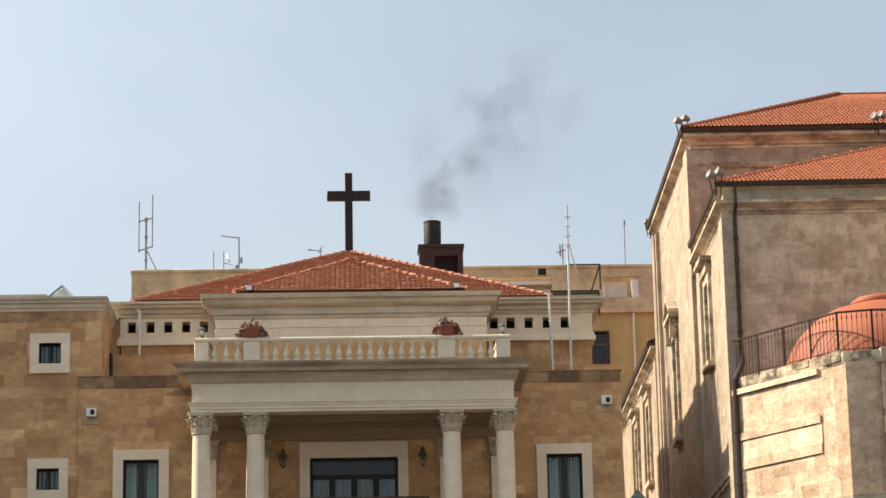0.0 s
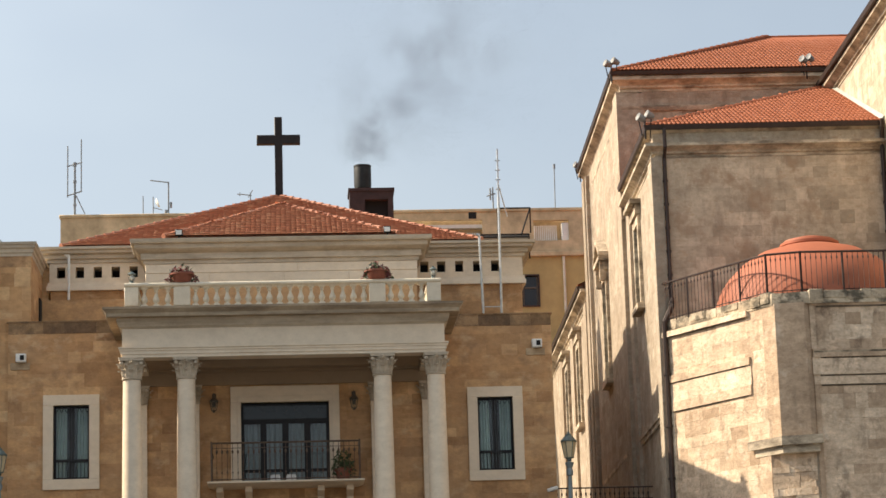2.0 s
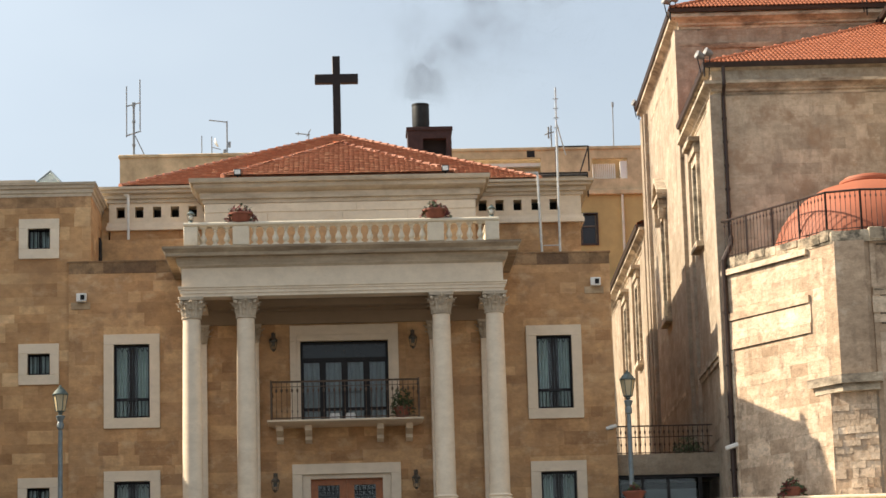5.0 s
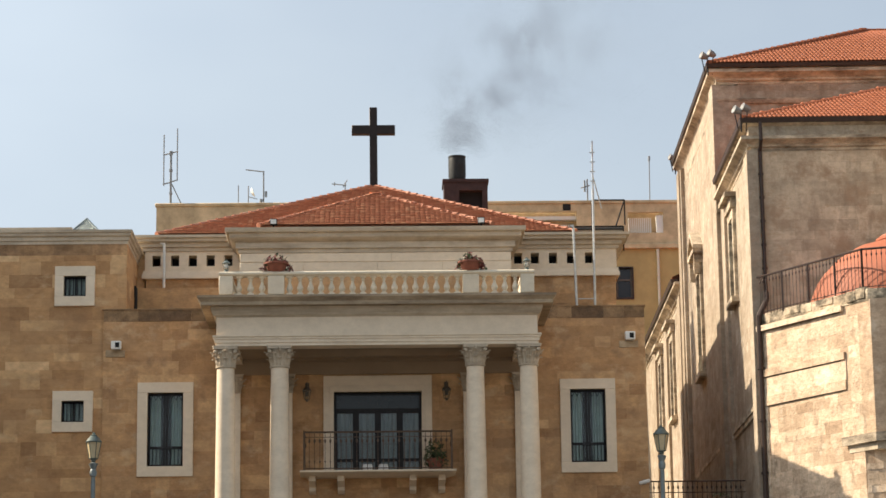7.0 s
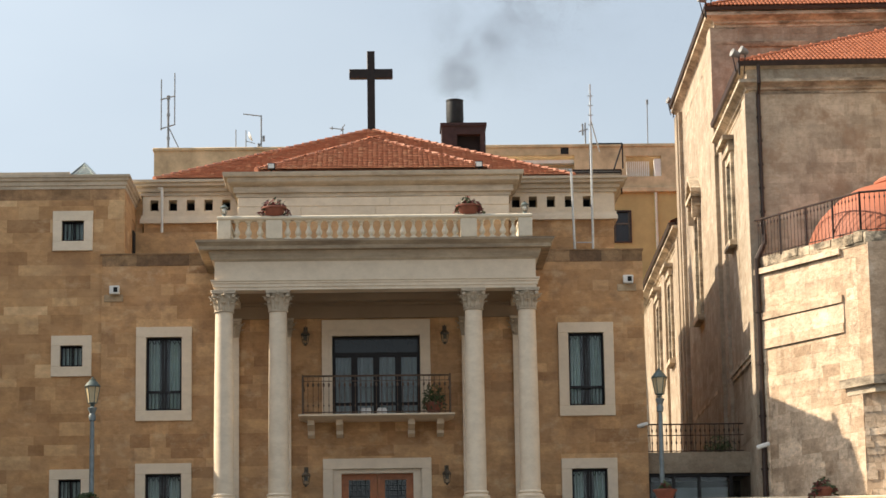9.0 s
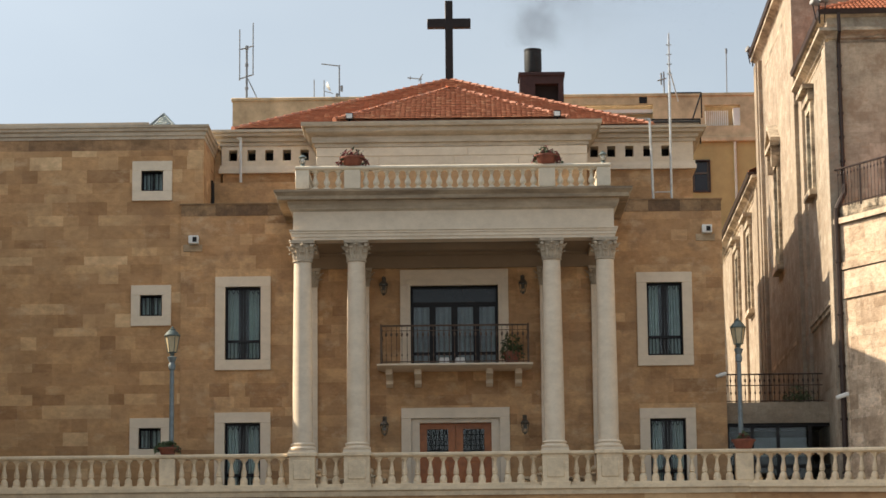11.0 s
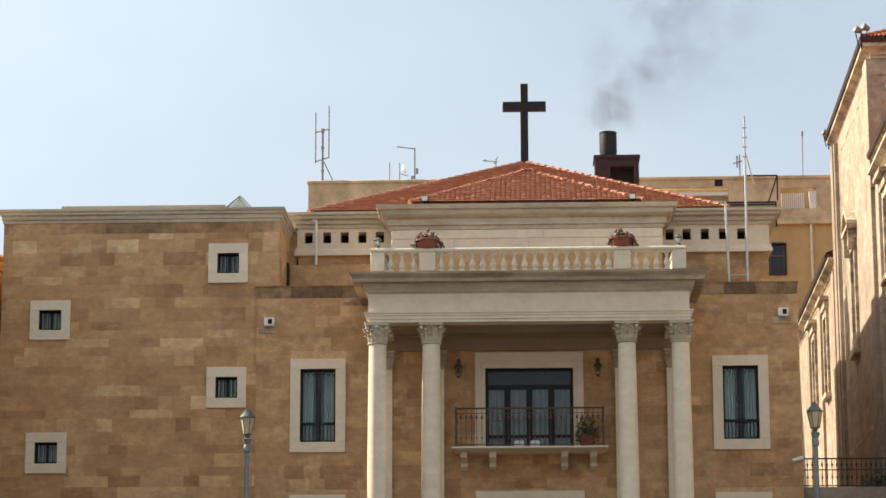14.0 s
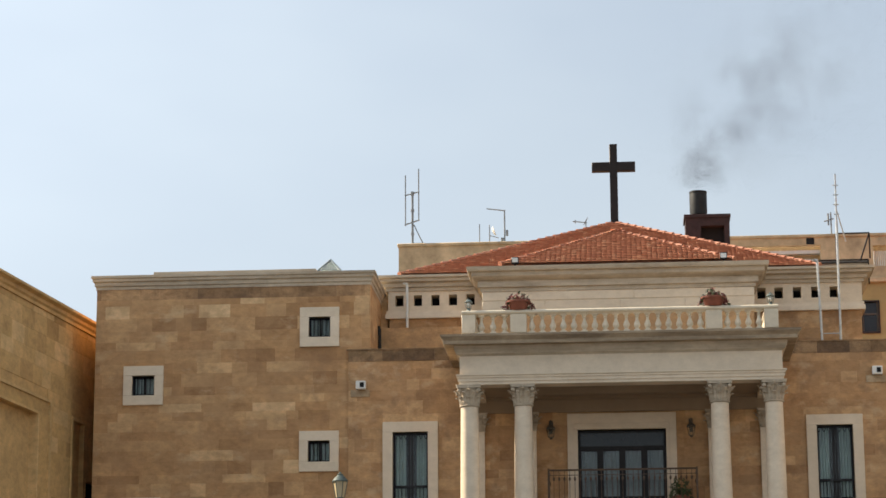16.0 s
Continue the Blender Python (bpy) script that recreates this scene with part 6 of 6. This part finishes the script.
pipe([(0.21, -0.3, 16.78), (0.21, -0.34, 16.3), (0.21, -0.09, 16.1), (0.21, -0.09, 12.6)], 0.045, "dark rusty drainpipe down the church front")
pipe([(0.21, -0.1, 12.62), (0.2, -0.16, 12.4), (0.0, -0.2, 12.0), (0.0, -0.22, 4.5)], 0.065, "dark drainpipe with a bent offset")
pipe([(CW - 0.1, -0.4, 16.9), (CW - 0.08, -0.1, 16.3), (CW - 0.08, -0.1, 12)], 0.05, "dark drainpipe in the wall's corner")
pipe([(CW - 0.12, CF - 0.1, 13.0), (CW - 0.12, CF - 0.14, 12.3), (CW - 0.1, CF - 0.14, 11.9), (CW - 0.1, CF - 0.14, 4)], 0.05, "dark drainpipe beside the great wall")
pipe([(CW - 0.08, DW + 0.62, 19.3), (CW - 0.08, DW + 0.5, 12.9), (CW - 0.12, CF - 0.1, 12.6)], 0.05, "thin drainpipe on the great wall's sunlit side")


def horns(x, y, z, turn):
    h = thing("floodlights", "pair of grey floodlights on an iron bracket at the eave", "floodlight", church.matrix_basis @ pose(x, y, z - 0.05, 0, 0, turn) @ Matrix.Scale(0.8, 4), "eave floodlights")
    br = Mesh().tube((0, 0, -0.45), (0, 0, 0.28), 0.025, 6).tube((-0.25, 0, 0.15), (0.3, 0, 0.25), 0.02, 6).tube((-0.1, 0, -0.35), (-0.2, 0, 0.2), 0.018, 6).tube((0.15, 0.1, -0.4), (0.2, 0, 0.25), 0.018, 6)
    part("bracket", br, M_IRON, h)
    for cx, cz in ((-0.12, 0.2), (0.14, 0.28)):
        lamp = Mesh().lathe([(0.03, -0.16), (0.07, -0.14), (0.1, -0.06), (0.125, 0.07), (0.135, 0.11), (0.12, 0.12), (0.02, 0.08)], 0, 0, 14)
        part("lamp_head", lamp, M_GREYMETAL, h, m=Matrix.Translation((cx, -0.05, cz)) @ Matrix.Rotation(radians(-70), 4, "Y") @ Matrix.Rotation(radians(20), 4, "X"))


horns(-0.24, -0.24, 16.95, 0)
horns(-0.32, ra, 20.15, 0)
horns(5.0, ra, 20.15, 20)
horns(-0.25, A1 - 0.2, 20.05, 0)

cams = thing("security_camera", "two grey cameras on the drainpipe", "camera", church.matrix_basis @ pose(CW + 0.1, DW - 0.14, 7.2) @ Matrix.Scale(0.62, 4))
part("arm", Mesh().tube((-0.22, 0, 0.05), (0.25, 0, 0.05), 0.02, 6), M_GREYMETAL, cams)
part("housing", Mesh().soft_box(-0.36, -0.12, -0.16, -0.02, -0.02, 0.09, 0.02), M_GREYMETAL, cams)
part("housing", Mesh().soft_box(0.14, 0.4, -0.16, -0.02, 0.0, 0.11, 0.02), M_GREYMETAL, cams)

pipe_cam = thing("security_camera", "white bullet camera clamped to the bent drainpipe", "camera", church.matrix_basis @ pose(0.02, -0.3, 7.5))
part("arm", Mesh().tube((0, 0.06, 0), (0, -0.12, 0.04), 0.02, 6), M_GREYMETAL, pipe_cam)
part("housing", Mesh().soft_box(-0.22, 0.1, -0.2, -0.1, 0.0, 0.1, 0.02), M_WHITE, pipe_cam, m=pose(0, 0, 0, 0, -18, 0))

# string course along the side walls
part("string_course", Mesh().box(-0.1, 0.0, 0.86, 5.3, 9.88, 9.99).box(-0.06, 0.0, 0.86, 5.3, 9.76, 9.878), M_CHURCH_TRIM, church, "dark stained string course")
part("string_course", Mesh().box(-0.1, 0.0, 7.11, A1 - 1.31, 9.88, 9.99).box(-0.06, 0.0, 7.11, A1 - 1.31, 9.76, 9.878), M_CHURCH_TRIM, church, "dark stained string course")

# ---- thin dark smoke drifting from the flue: countless soot flecks ----
smoke_rng, smoke = random.Random(77), Mesh()
while len(smoke.v) < 3 * 280000:
    t = smoke_rng.random() ** 0.6
    way = Vector((2.4 + 1.2 * t + 2.9 * t * t, 72 + 1.5 * t, 19.9 + 4.8 * t))
    wide = 0.25 + 2.3 * t ** 0.75
    p = way + Vector((smoke_rng.gauss(0, wide * 0.6), smoke_rng.gauss(0, wide * 0.4), smoke_rng.gauss(0, wide * 0.5)))
    puff = noise.fractal(p * 0.85, 0.8, 2.1, 5)
    if p.z < 19.95 or smoke_rng.random() > 0.38 - 0.12 * t + 1.3 * puff:
        continue
    s = smoke_rng.uniform(0.0026, 0.0052)
    u = Vector((smoke_rng.gauss(0, 1), smoke_rng.gauss(0, 1), smoke_rng.gauss(0, 1))).normalized()
    w = u.orthogonal().normalized()
    smoke.add([p - u * s, p + u * s * 0.6 + w * s, p + u * s * 0.6 - w * s], [(0, 1, 2)])
tagged(part("smoke", smoke, M_SMOKE), "thin grey smoke drifting up from the chimney flue", "smoke", kind="stuff")

# ---- cut stone, last ----
ashlar(wing_wall, place_wing, turn0, -12.95, -6.15, 5.4, 13.88, SMALL + [(-6.68, -6.0, 0, 12.5)], 0.262, [0.3, 0.38, 0.48, 0.6, 0.78, 1.05], M_ASHLAR, 0.004, 130, 1, rough=0.0012)
ashlar(mid_wall, place_mid, turn0, -6.68, 6.42, 5.4, 12.22, TALL + [DOOR_UP, DOOR_LOW], 0.262, [0.3, 0.38, 0.48, 0.6, 0.78, 1.05], M_ASHLAR_MID, 0.004, 150, 2, rough=0.0012)
ashlar(wing_wall, place_wing, turn0, -12.95, -6.15, 13.88, 14.15, [], 0.28, [0.5, 0.7, 0.95, 1.3], M_ASHLAR_TOP, 0.005, 0, 25, rough=0.0012)
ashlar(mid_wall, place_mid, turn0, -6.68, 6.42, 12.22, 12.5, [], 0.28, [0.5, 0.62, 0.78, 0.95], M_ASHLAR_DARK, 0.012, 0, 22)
place_att, _ = wall_frame(0, ATTIC_Y, 0)
for a, b, mat, seed in ((-5.92, -3.4, M_ASHLAR_MID, 3), (-3.4, 3.3, M_ASHLAR_PALE, 23), (3.3, 6.0, M_ASHLAR_MID, 24)):
    ashlar(attic_wall, place_att, turn0, a, b, 12.2, 13.76, [], 0.262, [0.5, 0.62, 0.78, 0.95], mat, 0.006, 0, seed)
place_pod, _ = wall_frame(0, -2.78, 0)
ashlar(podium, place_pod, turn0, -16, 9.6, 0, TERRACE - 0.2, [], 0.262, [0.62, 0.78, 0.95, 1.1], M_ASHLAR, 0.02, 0, 4)
pwr, twr = wall_frame(-6.15, 0.1, math.pi / 2)
ashlar(wing_wall, pwr, twr, 0.02, 4.2, 12.2, 14.15, [(1.6, 2.4, 12.2, 13.6)], 0.262, [0.5, 0.62, 0.78], M_ASHLAR, 0.015, 0, 5)
C_LEN = [0.28, 0.36, 0.46, 0.6]
pbf, tbf = wall_frame(0.0, 0.0, 0)
ashlar(wall_b, pbf, tbf, 0.16, CW, 11.5, 16.1, [], 0.27, C_LEN, M_STUCCO, 0.007, 80, 6, rough=0.001)
ashlar(bastion, pf, tf, 0.05, CW - 2.85, 4, CTOP - 0.28, [], 0.27, C_LEN, M_BASTION, 0.02, 70, 7)
ashlar(bastion, po, to_, 0.02, L_OB, 4, CTOP - 0.28, [], 0.27, C_LEN, M_BASTION, 0.02, 60, 8)
pch, tch = wall_frame(1.9, -3.11, math.atan2(CF + 3.11, 0.95))
ashlar(bastion, pch, tch, 0.0, 1.02, 4, 8.38, [], 0.17, [0.14, 0.2, 0.27, 0.36], M_BASTION, 0.025, 0, 9, joint=0.002, rough=0.018)
pdf, tdf = wall_frame(CW, DW, 0)
ashlar(wall_d, pdf, tdf, 0.02, 6, 4, 19.1, [], 0.3, C_LEN, M_CHURCH_PALE, 0.006, 80, 10, rough=0.001)
pds, tds = side(CW, 8)
ashlar(wall_ds, pds, tds, 0.0, 11.88, 12, 19.1, [], 0.3, C_LEN, M_STUCCO, 0.006, 0, 11, rough=0.001)
ashlar(wall_bs, pb, tb, 0.8, A0 - 0.9, 8, 16.1, [(win_b[0] - 0.2, win_b[1] + 0.2, win_b[2], win_b[3] + 0.3)], 0.3, C_LEN, M_CHURCH, 0.01, 0, 12)
ashlar(wall_a, pa, ta, 1.4, A1 - A0 - 1.0, 8, 19.0, [(win_a[0] - 0.2, win_a[1] + 0.2, win_a[2], win_a[3] + 0.3)], 0.3, C_LEN, M_CHURCH, 0.01, 0, 13)
ashlar(wall_e, pe, te, 0.2, 33 - A1 - 0.95, 8, 15.8, [(h[0] - 0.2, h[1] + 0.2, h[2], h[3] + 0.3) for h in win_e], 0.3, C_LEN, M_CHURCH, 0.008, 0, 16)
paf, taf = wall_frame(0, A0, 0)
ashlar(wall_af, paf, taf, 0.77, CW, 17, 19.5, [], 0.3, C_LEN, M_CHURCH, 0.01, 0, 14)
ashlar(lc_wall, lc_place, lc_turn, 5, 23, 3, LC_TOP - 0.32, [(11.4, 16.65, 3, 11.15), (18.4, 19.25, 3, 10.98), (19.45, 21.2, 3, 9.6)], 0.36, [0.6, 0.8, 1.0], M_GOLD, 0.012, 60, 15)
